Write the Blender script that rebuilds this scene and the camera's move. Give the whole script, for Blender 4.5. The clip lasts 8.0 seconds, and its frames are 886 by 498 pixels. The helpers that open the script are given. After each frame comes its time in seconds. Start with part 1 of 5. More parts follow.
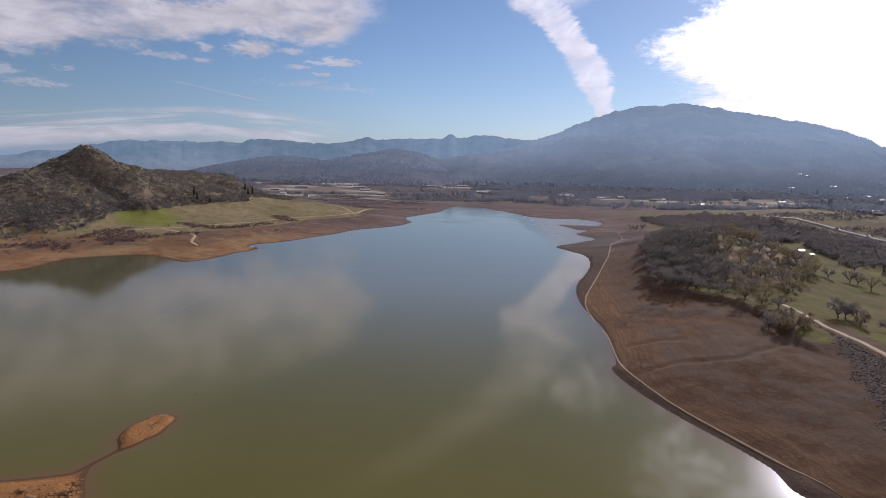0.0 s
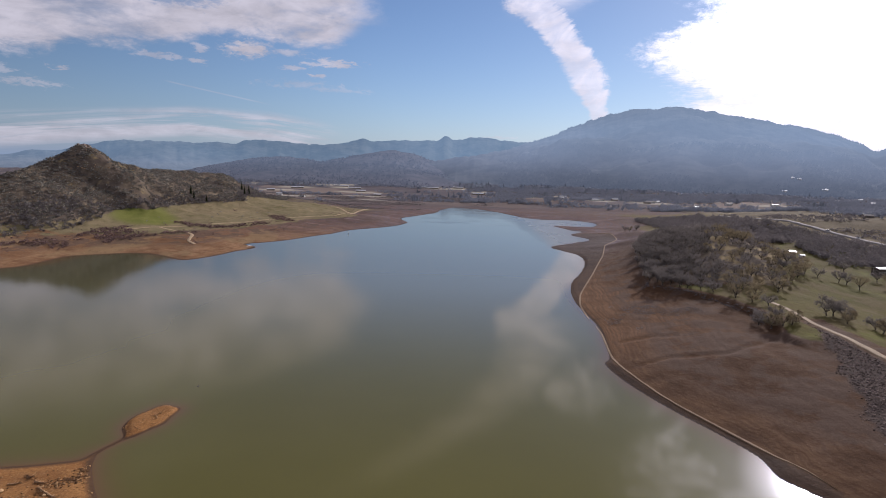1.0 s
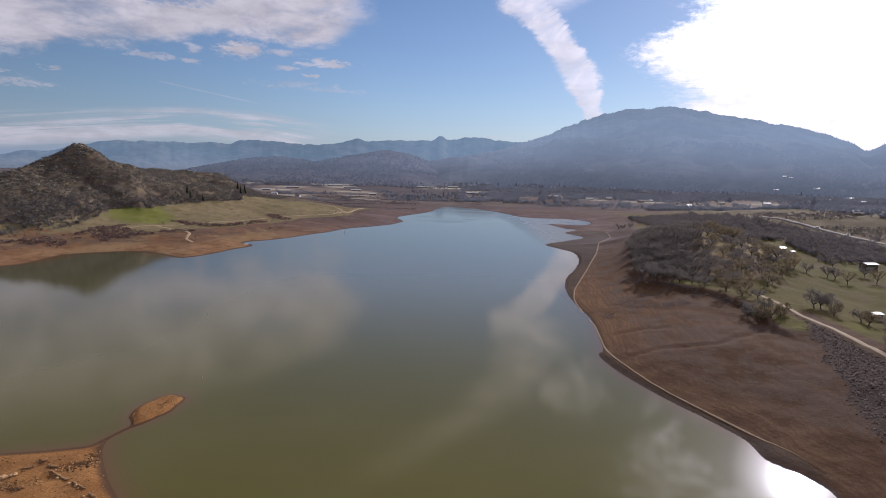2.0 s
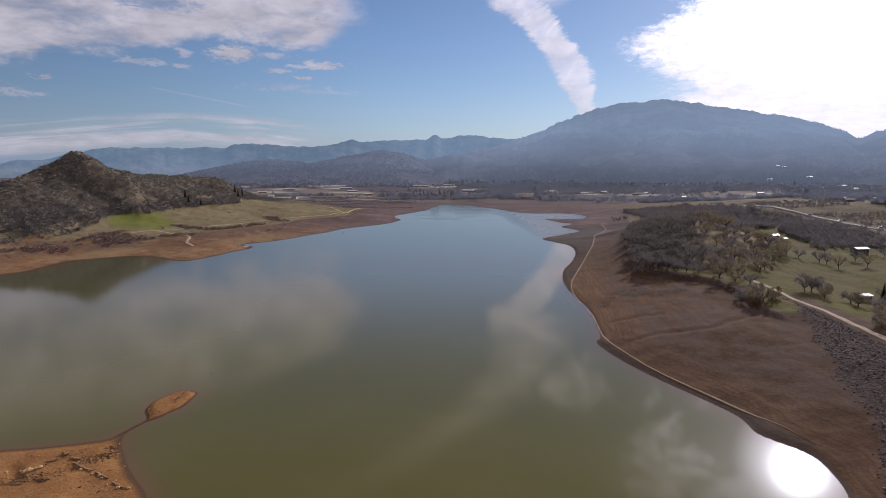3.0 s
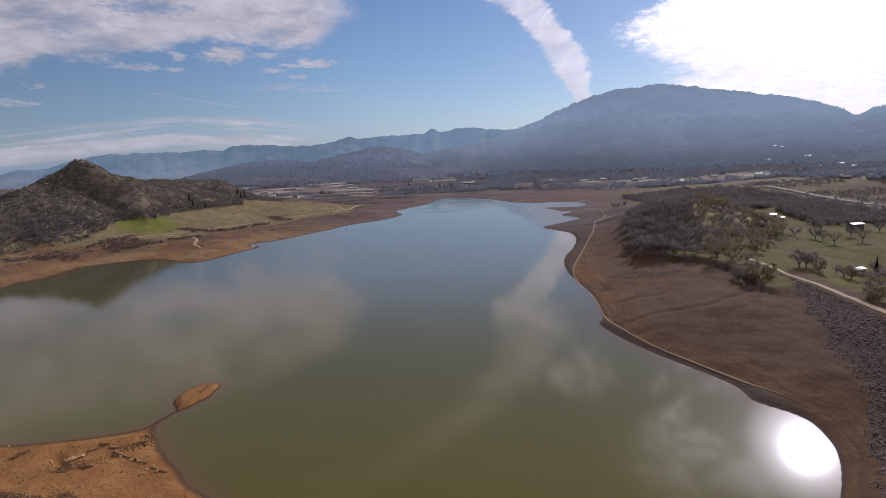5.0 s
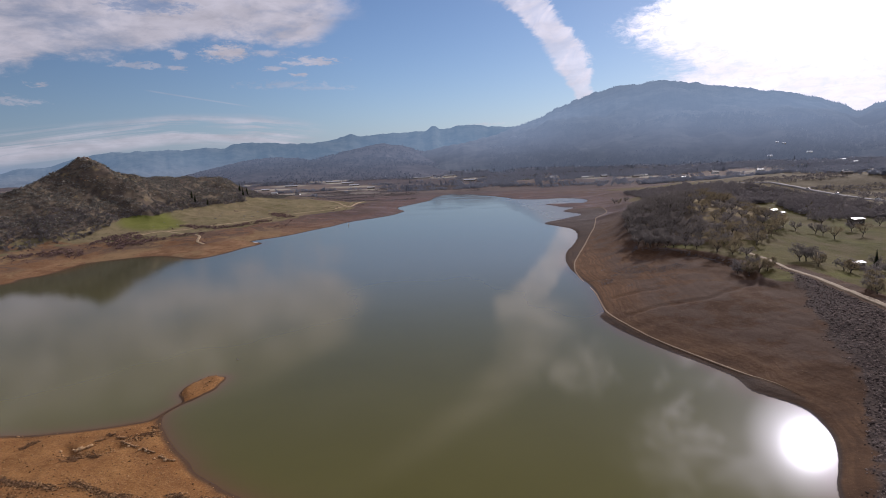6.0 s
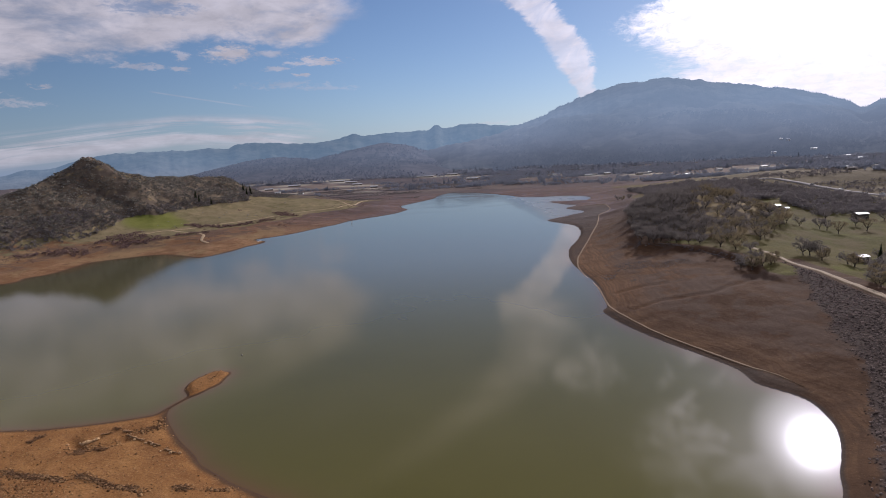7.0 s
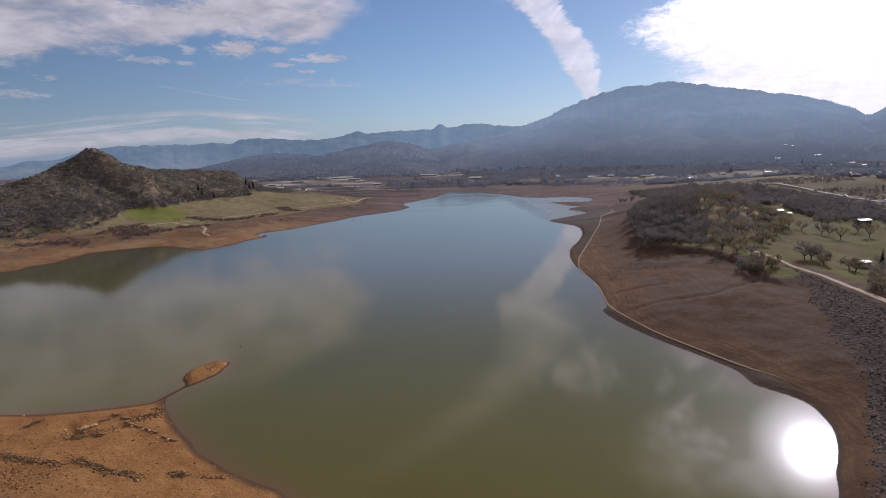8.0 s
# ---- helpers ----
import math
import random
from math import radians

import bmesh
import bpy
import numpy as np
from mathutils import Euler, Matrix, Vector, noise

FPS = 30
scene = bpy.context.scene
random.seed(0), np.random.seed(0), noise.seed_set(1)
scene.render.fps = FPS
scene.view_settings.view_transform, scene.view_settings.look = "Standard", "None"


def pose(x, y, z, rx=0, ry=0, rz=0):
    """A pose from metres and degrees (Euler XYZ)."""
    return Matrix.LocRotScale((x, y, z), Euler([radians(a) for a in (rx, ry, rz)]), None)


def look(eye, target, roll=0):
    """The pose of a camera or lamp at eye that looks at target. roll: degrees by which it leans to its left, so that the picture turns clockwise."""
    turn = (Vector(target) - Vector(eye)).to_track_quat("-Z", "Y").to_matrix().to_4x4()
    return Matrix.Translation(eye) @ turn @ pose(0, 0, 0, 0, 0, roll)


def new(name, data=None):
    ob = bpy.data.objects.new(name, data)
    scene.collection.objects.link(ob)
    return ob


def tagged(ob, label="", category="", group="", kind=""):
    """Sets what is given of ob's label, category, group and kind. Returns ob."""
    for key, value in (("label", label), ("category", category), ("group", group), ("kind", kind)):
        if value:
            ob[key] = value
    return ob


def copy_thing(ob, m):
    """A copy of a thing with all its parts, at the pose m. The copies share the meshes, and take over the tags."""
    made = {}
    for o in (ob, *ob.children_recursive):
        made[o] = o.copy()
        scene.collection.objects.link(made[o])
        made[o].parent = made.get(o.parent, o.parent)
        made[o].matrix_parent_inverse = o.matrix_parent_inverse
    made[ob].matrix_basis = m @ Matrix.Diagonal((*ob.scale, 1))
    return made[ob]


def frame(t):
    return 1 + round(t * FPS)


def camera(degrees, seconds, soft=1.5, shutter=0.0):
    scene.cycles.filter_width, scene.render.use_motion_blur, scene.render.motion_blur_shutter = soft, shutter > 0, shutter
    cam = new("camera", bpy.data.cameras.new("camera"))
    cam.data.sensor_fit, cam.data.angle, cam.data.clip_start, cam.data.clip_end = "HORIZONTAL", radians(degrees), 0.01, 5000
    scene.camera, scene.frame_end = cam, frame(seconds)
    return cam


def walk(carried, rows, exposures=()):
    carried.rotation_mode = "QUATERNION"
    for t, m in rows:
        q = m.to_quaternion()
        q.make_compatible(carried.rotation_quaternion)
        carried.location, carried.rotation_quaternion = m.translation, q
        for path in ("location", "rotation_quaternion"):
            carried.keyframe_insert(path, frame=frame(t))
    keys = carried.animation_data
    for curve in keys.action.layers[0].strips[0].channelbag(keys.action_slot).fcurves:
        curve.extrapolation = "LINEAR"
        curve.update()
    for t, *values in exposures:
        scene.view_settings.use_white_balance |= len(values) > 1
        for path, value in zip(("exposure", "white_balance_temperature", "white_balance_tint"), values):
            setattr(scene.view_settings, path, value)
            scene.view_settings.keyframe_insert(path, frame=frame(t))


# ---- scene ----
cam = camera(74.7, 8.0, soft=0.9)
PATH = [
    (0, (4.429, -2.050, 87.110), (4.431, -0.072, 86.817), 1.14),
    (0.5, (3.768, -4.587, 86.502), (3.783, -2.608, 86.212), 1.31),
    (1, (3.399, -7.518, 85.564), (3.418, -5.538, 85.278), 1.43),
    (1.5, (2.828, -10.470, 84.647), (2.860, -8.490, 84.362), 1.55),
    (3, (1.048, -21.084, 82.674), (1.095, -19.106, 82.385), -0.19),
    (3.5, (0.495, -24.458, 82.490), (0.539, -22.480, 82.195), -1.97),
    (4, (0.010, -27.253, 82.660), (0.052, -25.276, 82.360), -2.51),
    (4.5, (-0.465, -29.504, 82.862), (-0.424, -27.528, 82.557), -2.50),
    (6, (-1.182, -33.922, 81.678), (-1.147, -31.948, 81.359), -2.67),
    (6.5, (-1.139, -34.501, 80.787), (-1.112, -32.527, 80.467), -3.47),
    (7, (-1.037, -34.911, 79.994), (-1.014, -32.937, 79.673), -3.02),
    (7.5, (-0.986, -35.223, 79.096), (-0.967, -33.249, 78.775), -2.47),
    (8, (-0.932, -35.231, 78.239), (-0.914, -33.258, 77.917), -1.82),
]
walk(cam, [(t, look(eye, target, roll)) for t, eye, target, roll in PATH],
     [(0.0, 0.14, 6070, 19), (1.5, 0.15, 6070, 19), (3.0, 0.02, 6070, 19), (8.0, 0.0, 6070, 19)])

# ---- world, sun, exposure ----
SUN_DIR = Vector((0.513, 0.746, 0.424)).normalized()
SUN_EL = math.asin(SUN_DIR.z)
SUN_AZ = math.atan2(SUN_DIR.x, SUN_DIR.y)
sun_data = bpy.data.lights.new("sun", "SUN")
sun_data.energy, sun_data.angle, sun_data.color = 3.6, radians(0.55), (1.0, 0.93, 0.82)
sun = new("sun", sun_data)
sun.matrix_world = Matrix.Translation((600, 900, 700)) @ SUN_DIR.to_track_quat("Z", "Y").to_matrix().to_4x4()


class Nodes:
    """Short hand for building node trees; sockets or numbers go in, sockets come out."""

    def __init__(self, tree):
        self.tree = tree
        tree.nodes.clear()

    def put(self, socket, value):
        if isinstance(value, bpy.types.NodeSocket):
            self.tree.links.new(value, socket)
        elif isinstance(value, (tuple, list)) and len(value) == 3 and socket.type == "RGBA":
            socket.default_value = (*value, 1)
        else:
            socket.default_value = value

    def node(self, kind, **settings):
        made = self.tree.nodes.new(kind)
        for key, value in settings.items():
            setattr(made, key, value)
        return made

    def math(self, op, a, b=0.0, c=0.0, clamp=False):
        n = self.node("ShaderNodeMath", operation=op, use_clamp=clamp)
        for i, v in enumerate((a, b, c)):
            self.put(n.inputs[i], v)
        return n.outputs[0]

    def add(self, a, b):
        return self.math("ADD", a, b)

    def sub(self, a, b):
        return self.math("SUBTRACT", a, b)

    def mul(self, a, b):
        return self.math("MULTIPLY", a, b)

    def step(self, x, lo, hi, to_lo=0.0, to_hi=1.0):
        n = self.node("ShaderNodeMapRange", interpolation_type="SMOOTHSTEP")
        for i, v in enumerate((x, lo, hi, to_lo, to_hi)):
            self.put(n.inputs[i], v)
        return n.outputs[0]

    def bend(self, x, *knots):
        """A line through (x, y) knots, level beyond its ends."""
        total = knots[0][1]
        for (x0, y0), (x1, y1) in zip(knots, knots[1:]):
            n = self.node("ShaderNodeMapRange")
            for i, v in enumerate((x, x0, x1, 0.0, y1 - y0)):
                self.put(n.inputs[i], v)
            total = self.add(n.outputs[0], total)
        return total

    def mix(self, f, a, b):
        n = self.node("ShaderNodeMix", data_type="RGBA")
        self.put(n.inputs[0], f), self.put(n.inputs[6], a), self.put(n.inputs[7], b)
        return n.outputs[2]

    def noise(self, vec, scale, detail=4.0, rough=0.55, distort=0.0):
        n = self.node("ShaderNodeTexNoise")
        if vec is not None:
            self.put(n.inputs["Vector"], vec)
        for key, v in (("Scale", scale), ("Detail", detail), ("Roughness", rough), ("Distortion", distort)):
            n.inputs[key].default_value = v
        return n.outputs[0]

    def voronoi(self, vec, scale, feature="F1"):
        n = self.node("ShaderNodeTexVoronoi", feature=feature)
        self.put(n.inputs["Vector"], vec)
        n.inputs["Scale"].default_value = scale
        return n

    def stretch(self, vec, x, y, z):
        n = self.node("ShaderNodeVectorMath", operation="MULTIPLY")
        self.put(n.inputs[0], vec)
        n.inputs[1].default_value = (x, y, z)
        return n.outputs[0]

    def xyz(self, vec):
        n = self.node("ShaderNodeSeparateXYZ")
        self.put(n.inputs[0], vec)
        return n.outputs

    def join(self, x, y, z):
        n = self.node("ShaderNodeCombineXYZ")
        for i, v in enumerate((x, y, z)):
            self.put(n.inputs[i], v)
        return n.outputs[0]

    def attr(self, name):
        return self.node("ShaderNodeAttribute", attribute_name=name).outputs["Fac"]

    def bump(self, height, strength, distance):
        n = self.node("ShaderNodeBump")
        n.inputs["Strength"].default_value, n.inputs["Distance"].default_value = strength, distance
        self.put(n.inputs["Height"], height)
        return n.outputs[0]


def build_world():
    world = bpy.data.worlds.new("world")
    scene.world = world
    world.use_nodes = True
    n = Nodes(world.node_tree)
    way = n.node("ShaderNodeTexCoord").outputs["Generated"]
    sx, sy, sz = n.xyz(way)
    az = n.mul(n.math("ARCTAN2", sx, sy), 57.2958)
    el = n.mul(n.math("ARCSINE", sz), 57.2958)
    # the cloud layers, seen in perspective
    flat = n.math("MAXIMUM", n.add(sz, 0.1), 0.05)
    sheet = n.join(n.math("DIVIDE", sx, flat), n.math("DIVIDE", sy, flat), 0.0)
    wisp = n.noise(n.stretch(sheet, 1.0, 1.0, 1), 2.2, 8, 0.6, 0.6)
    fine = n.noise(n.stretch(sheet, 1.0, 1.0, 1), 9.0, 6, 0.62, 0.3)
    angle = n.join(az, el, 0.0)
    curl = n.noise(n.stretch(angle, 0.24, 0.58, 1), 1.0, 8, 0.6, 0.35)
    rough = n.add(n.mul(n.sub(wisp, 0.5), 0.9), n.mul(n.sub(fine, 0.5), 0.8))
    cells = n.noise(n.stretch(angle, 0.8, 1.5, 1), 1.0, 6, 0.7, 0.4)
    crumb = n.noise(n.stretch(angle, 1.1, 2.9, 1), 1.0, 7, 0.68, 0.5)
    # broad cirrus bank
    lobe = n.noise(n.stretch(angle, 0.085, 0.26, 1), 1.0, 5, 0.5, 0.5)
    low_edge = n.bend(az, (-60, 7.8), (-33.0, 8.1), (-31.8, 8.8), (-29.0, 9.1), (-24.8, 9.5), (-23.0, 10.1), (-21.0, 10.9), (-17.0, 10.9), (-13.0, 10.3), (-9.8, 10.8), (-7.0, 12.2))
    feather = n.add(n.mul(n.sub(curl, 0.5), 2.6), n.mul(n.sub(cells, 0.5), 1.5))
    bank = n.mul(n.step(n.add(n.sub(el, low_edge), feather), -0.35, 1.0), n.step(el, 23.0, 17.5, 0.05, 1.0))
    right_edge = n.bend(el, (11.0, -7.4), (15.0, -7.0), (17.5, -9.5), (20.0, -16.0), (23.0, -27.0))
    bank = n.mul(bank, n.step(n.add(n.sub(az, right_edge), n.add(n.mul(n.sub(lobe, 0.5), 9.0), n.mul(feather, 1.6))), 1.8, -2.4))
    drape = n.add(n.mul(lobe, 0.6), n.add(n.mul(curl, 0.4), n.mul(rough, 0.22)))
    bank = n.mul(bank, n.step(drape, 0.34, 0.56, 0.40, 0.95))

    def puff(a, e, wa, we, gain, tear=1.5):
        d = n.math("SQRT", n.add(n.math("POWER", n.math("ABSOLUTE", n.mul(n.sub(az, a), 1 / wa)), 2.0),
                                 n.math("POWER", n.math("ABSOLUTE", n.mul(n.sub(el, e), 1 / we)), 2.0)))
        return n.mul(n.step(n.add(d, n.mul(n.sub(n.add(n.mul(curl, 0.4), n.mul(crumb, 0.6)), 0.5), -2.2 * tear)), 1.0, 0.25), gain)

    bank = n.mul(bank, n.sub(1.0, puff(-23.4, 13.4, 4.2, 0.9, 0.62)))

    puffs = n.math("MAXIMUM", puff(-17.6, 9.85, 3.0, 0.95, 0.95, 1.5), puff(-14.6, 9.8, 2.6, 0.4, 0.6))
    for spot in ((-9.8, 9.1, 2.7, 0.52, 0.8), (-12.0, 8.9, 1.2, 0.3, 0.6), (-14.0, 8.5, 1.3, 0.26, 0.6), (-11.5, 7.9, 1.2, 0.2, 0.7), (-13.4, 7.1, 4.4, 0.42, 0.30), (-9.8, 6.7, 3.4, 0.26, 0.26),
                 (-21.8, 9.5, 1.0, 0.5, 0.55), (-22.0, 8.5, 1.0, 0.34, 0.6), (-25.0, 8.7, 2.6, 0.36, 0.5), (-32.3, 7.0, 1.2, 0.28, 0.6), (-34.8, 5.7, 2.8, 0.5, 0.45), (-38.0, 6.4, 3.0, 0.6, 0.4), (5.0, 2.75, 2.2, 0.2, 0.4)):
        puffs = n.math("MAXIMUM", puffs, puff(*spot, 2.6))
    # thin low bands over the hills
    drift = n.sub(el, n.bend(az, (-60, -1.6), (-40, 0.2), (-23, 1.9), (-16, 1.7), (-9, 0.7)))
    thread = n.noise(n.join(n.mul(az, 0.055), n.mul(drift, 1.05), 0.0), 1.0, 7, 0.62, 0.5)
    bands = n.mul(n.mul(n.step(drift, -0.3, 0.7), n.step(drift, 3.0, 2.0)), n.mul(n.step(az, -9.0, -13.5), n.step(thread, 0.41, 0.58, 0.0, 0.72)))
    # the tall torn streak
    mid = n.bend(el, (5.0, 14.9), (6.6, 14.4), (8.1, 13.7), (10.0, 12.7), (11.2, 11.6), (12.5, 10.6), (14.4, 8.6), (17.0, 8.4), (20.0, 8.0))
    half = n.bend(el, (5.0, 0.9), (6.6, 1.5), (8.1, 2.05), (10.0, 2.05), (11.2, 1.8), (12.5, 2.0), (14.4, 3.0), (18.0, 3.2))
    off = n.math("DIVIDE", n.sub(az, mid), half)
    torn = n.noise(n.join(n.mul(n.sub(el, n.mul(az, 0.5)), 0.48), n.mul(n.add(az, n.mul(el, 0.5)), 0.20), 0.0), 1.0, 9, 0.66, 1.1)
    reach = n.step(off, -0.6, 0.6, 0.75, 1.5)
    off = n.add(n.math("ABSOLUTE", off), n.add(n.mul(n.sub(torn, 0.45), reach), n.mul(n.sub(crumb, 0.5), 0.7)))
    tall = n.mul(n.mul(n.step(off, 1.10, 0.62), n.step(el, 18.0, 15.5)), n.mul(n.step(el, 27.0, 13.0, 0.22, 0.92), n.math("MAXIMUM", n.step(wisp, 0.3, 0.55, 0.35, 1.0), n.step(el, 19.0, 15.0))))
    tall = n.mul(tall, n.step(torn, 0.3, 0.6, 1.0, 0.7))
    # its thin continuation overhead, bending away, and a loose tuft beside it
    up = n.sub(el, 16.0)
    mid_up = n.sub(10.2, n.mul(n.mul(up, up), 0.09))
    off_up = n.add(n.math("ABSOLUTE", n.mul(n.sub(az, mid_up), 1 / 3.8)), n.mul(n.sub(n.add(n.mul(curl, 0.6), n.mul(torn, 0.4)), 0.5), 2.6))
    thin = n.mul(n.mul(n.step(off_up, 1.25, 0.0), n.step(el, 13.0, 16.0)), n.step(el, 34.0, 20.0, 0.22, 0.80))
    frayed = n.step(n.add(n.mul(wisp, 0.55), n.add(n.mul(torn, 0.25), n.mul(fine, 0.2))), 0.40, 0.60, 0.12, 1.0)
    tuft = n.mul(puff(14.2, 20.8, 4.6, 3.6, 0.75), frayed)
    tall = n.math("MAXIMUM", tall, n.math("MAXIMUM", n.mul(thin, n.step(frayed, 0.0, 0.8, 0.5, 1.0)), tuft))
    # the bright mass towards the sun
    edge = n.bend(el, (4.5, 22.8), (5.6, 21.2), (6.4, 22.6), (7.7, 21.4), (8.8, 19.8), (9.9, 18.2), (11.0, 18.4), (11.9, 19.8), (12.5, 21.9), (13.3, 23.0), (20.0, 22.6), (30.0, 19.0))
    wisps = n.noise(n.stretch(angle, 0.35, 2.6, 1), 1.0, 7, 0.68, 0.3)
    shred = n.mix(n.step(el, 9.5, 8.0), cells, wisps)
    mass = n.step(n.add(n.sub(az, edge), n.add(n.mul(n.sub(curl, 0.5), 4.0), n.add(n.mul(n.sub(shred, 0.5), 7.0), n.mul(n.sub(crumb, 0.5), 4.5)))), -1.4, 3.2)
    mass = n.mul(mass, n.mul(n.step(az, 85.0, 60.0), n.step(n.add(el, n.mul(wisp, 12.0)), 50.0, 30.0)))
    mass = n.mul(mass, n.step(cells, 0.3, 0.6, 0.68, 1.0))
    ragged = n.step(n.add(wisp, n.mul(n.sub(curl, 0.5), 0.7)), 0.40, 0.70, 0.03, 0.66)
    mass = n.mul(mass, n.math("MAXIMUM", ragged, n.step(n.add(el, n.mul(n.sub(30.0, az), 0.4)), 20.0, 14.5)))
    # loose cirrus elsewhere; beyond the view more is added to fill the shadows
    loose = n.mul(n.step(wisp, 0.5, 0.78), n.step(el, 16.0, 26.0, 0.0, 0.22))
    unseen_fill = n.math("MAXIMUM", n.mul(n.step(n.math("ABSOLUTE", az), 48.0, 70.0), n.step(el, 2.0, 8.0)), n.step(el, 36.0, 48.0))
    loose = n.math("MAXIMUM", loose, n.mul(unseen_fill, n.step(n.add(wisp, n.mul(n.sub(fine, 0.5), 0.3)), 0.36, 0.56, 0.15, 0.85)))
    # brightness falls away from the sun
    dot = n.node("ShaderNodeVectorMath", operation="DOT_PRODUCT")
    n.put(dot.inputs[0], way)
    dot.inputs[1].default_value = SUN_DIR
    away = n.mul(n.math("ARCCOSINE", n.math("MINIMUM", dot.outputs["Value"], 0.99999)), 57.2958)
    trail = n.mul(n.step(n.math("ABSOLUTE", n.sub(el, n.add(6.56, n.mul(n.add(az, 24.3), -0.172)))), 0.10, 0.02), n.mul(n.step(az, -25.0, -24.0), n.step(az, -15.5, -18.0)))
    cover = n.math("MAXIMUM", bank, n.mul(trail, 0.22))
    veil = n.math("MAXIMUM", n.mul(n.step(away, 15.0, 1.0, 0.0, 0.36), n.step(wisp, 0.3, 0.65, 0.55, 1.0)), n.step(away, 6.5, 1.8, 0.0, 0.8))
    for more in (puffs, bands, tall, mass, loose, veil):
        cover = n.math("MAXIMUM", cover, more)
    cover = n.math("MINIMUM", cover, 1.0)
    shade = n.step(n.add(n.mul(curl, 0.6), n.mul(wisp, 0.4)), 0.3, 0.7, 0.34, 0.54)
    shade = n.mul(n.mul(shade, n.step(el, 13.0, 16.5, 1.0, 1.10)), n.step(el, 6.0, 3.0, 1.04, 1.14))
    glow = n.add(n.add(shade, n.mul(n.math("EXPONENT", n.mul(away, -1 / 14.0)), 0.5)), n.add(n.mul(n.math("EXPONENT", n.mul(away, -1 / 8.5)), 5.2), n.mul(n.math("EXPONENT", n.mul(n.math("POWER", n.mul(away, 1 / 1.2), 2.0), -1.0)), 70.0)))
    glow = n.add(glow, n.mul(n.math("EXPONENT", n.mul(n.math("POWER", n.mul(away, 1 / 3.4), 2.0), -1.0)), 5.0))
    sky = n.node("ShaderNodeTexSky", sky_type="NISHITA", sun_disc=False)
    sky.sun_elevation, sky.sun_rotation = SUN_EL, SUN_AZ
    sky.altitude, sky.air_density, sky.dust_density, sky.ozone_density = 700, 1.0, 0.35, 3.5
    clear = n.node("ShaderNodeBackground")
    n.put(clear.inputs[0], sky.outputs[0])
    n.put(clear.inputs[1], n.bend(away, (42, 0.071), (72, 0.058), (90, 0.058)))
    white = n.node("ShaderNodeBackground")
    white.inputs[0].default_value = (1.0, 0.96, 1.0, 1)
    n.put(white.inputs[1], glow)
    # pale air low over the hills
    air = n.node("ShaderNodeBackground")
    air.inputs[0].default_value = (0.42, 0.60, 0.88, 1)
    n.put(air.inputs[1], n.add(0.46, n.mul(n.math("EXPONENT", n.mul(away, -1 / 16.0)), 1.6)))
    low = n.mul(n.math("EXPONENT", n.mul(n.math("MAXIMUM", el, 0.0), -1 / 3.2)), n.step(az, -28.0, 5.0, 0.80, 0.72))
    base = n.node("ShaderNodeMixShader")
    n.put(base.inputs[0], low), n.put(base.inputs[1], clear.outputs[0]), n.put(base.inputs[2], air.outputs[0])
    both = n.node("ShaderNodeMixShader")
    n.put(both.inputs[0], cover), n.put(both.inputs[1], base.outputs[0]), n.put(both.inputs[2], white.outputs[0])
    out = n.node("ShaderNodeOutputWorld")
    n.put(out.inputs[0], both.outputs[0])


build_world()


# ---- materials ----
def material(name, paint, rough=0.85, metal=0.0, spec=0.3, sheer=0.0, even=0.0):
    """A principled material; paint(nodes) gives colour, and at will normal, roughness."""
    m = bpy.data.materials.new(name)
    m.use_nodes = True
    n = Nodes(m.node_tree)
    shader = n.node("ShaderNodeBsdfPrincipled")
    got = paint(n)
    colour, normal, gloss = (got + (None, None))[:3] if isinstance(got, tuple) and len(got) < 4 and not isinstance(got[0], float) else (got, None, None)
    n.put(shader.inputs["Base Color"], colour)
    n.put(shader.inputs["Roughness"], gloss if gloss is not None else rough)
    shader.inputs["Metallic"].default_value = metal
    shader.inputs["Specular IOR Level"].default_value = spec
    if normal is not None:
        n.put(shader.inputs["Normal"], normal)
    if even:
        blend = n.node("ShaderNodeVectorMath", operation="MULTIPLY_ADD")
        n.put(blend.inputs[0], n.node("ShaderNodeNewGeometry").outputs["Normal"])
        blend.inputs[1].default_value = (1 - even,) * 3
        blend.inputs[2].default_value = (0.0, 0.0, even)
        unit = n.node("ShaderNodeVectorMath", operation="NORMALIZE")
        n.put(unit.inputs[0], blend.outputs[0])
        n.put(shader.inputs["Normal"], unit.outputs[0])
    last = shader.outputs[0]
    if sheer:
        thin = n.node("ShaderNodeBsdfTranslucent")
        n.put(thin.inputs[0], colour)
        both = n.node("ShaderNodeMixShader")
        n.put(both.inputs[0], sheer), n.put(both.inputs[1], last), n.put(both.inputs[2], thin.outputs[0])
        last = both.outputs[0]
    out = n.node("ShaderNodeOutputMaterial")
    n.put(out.inputs[0], last)
    return m


def place_of(n):
    return n.node("ShaderNodeNewGeometry").outputs["Position"]


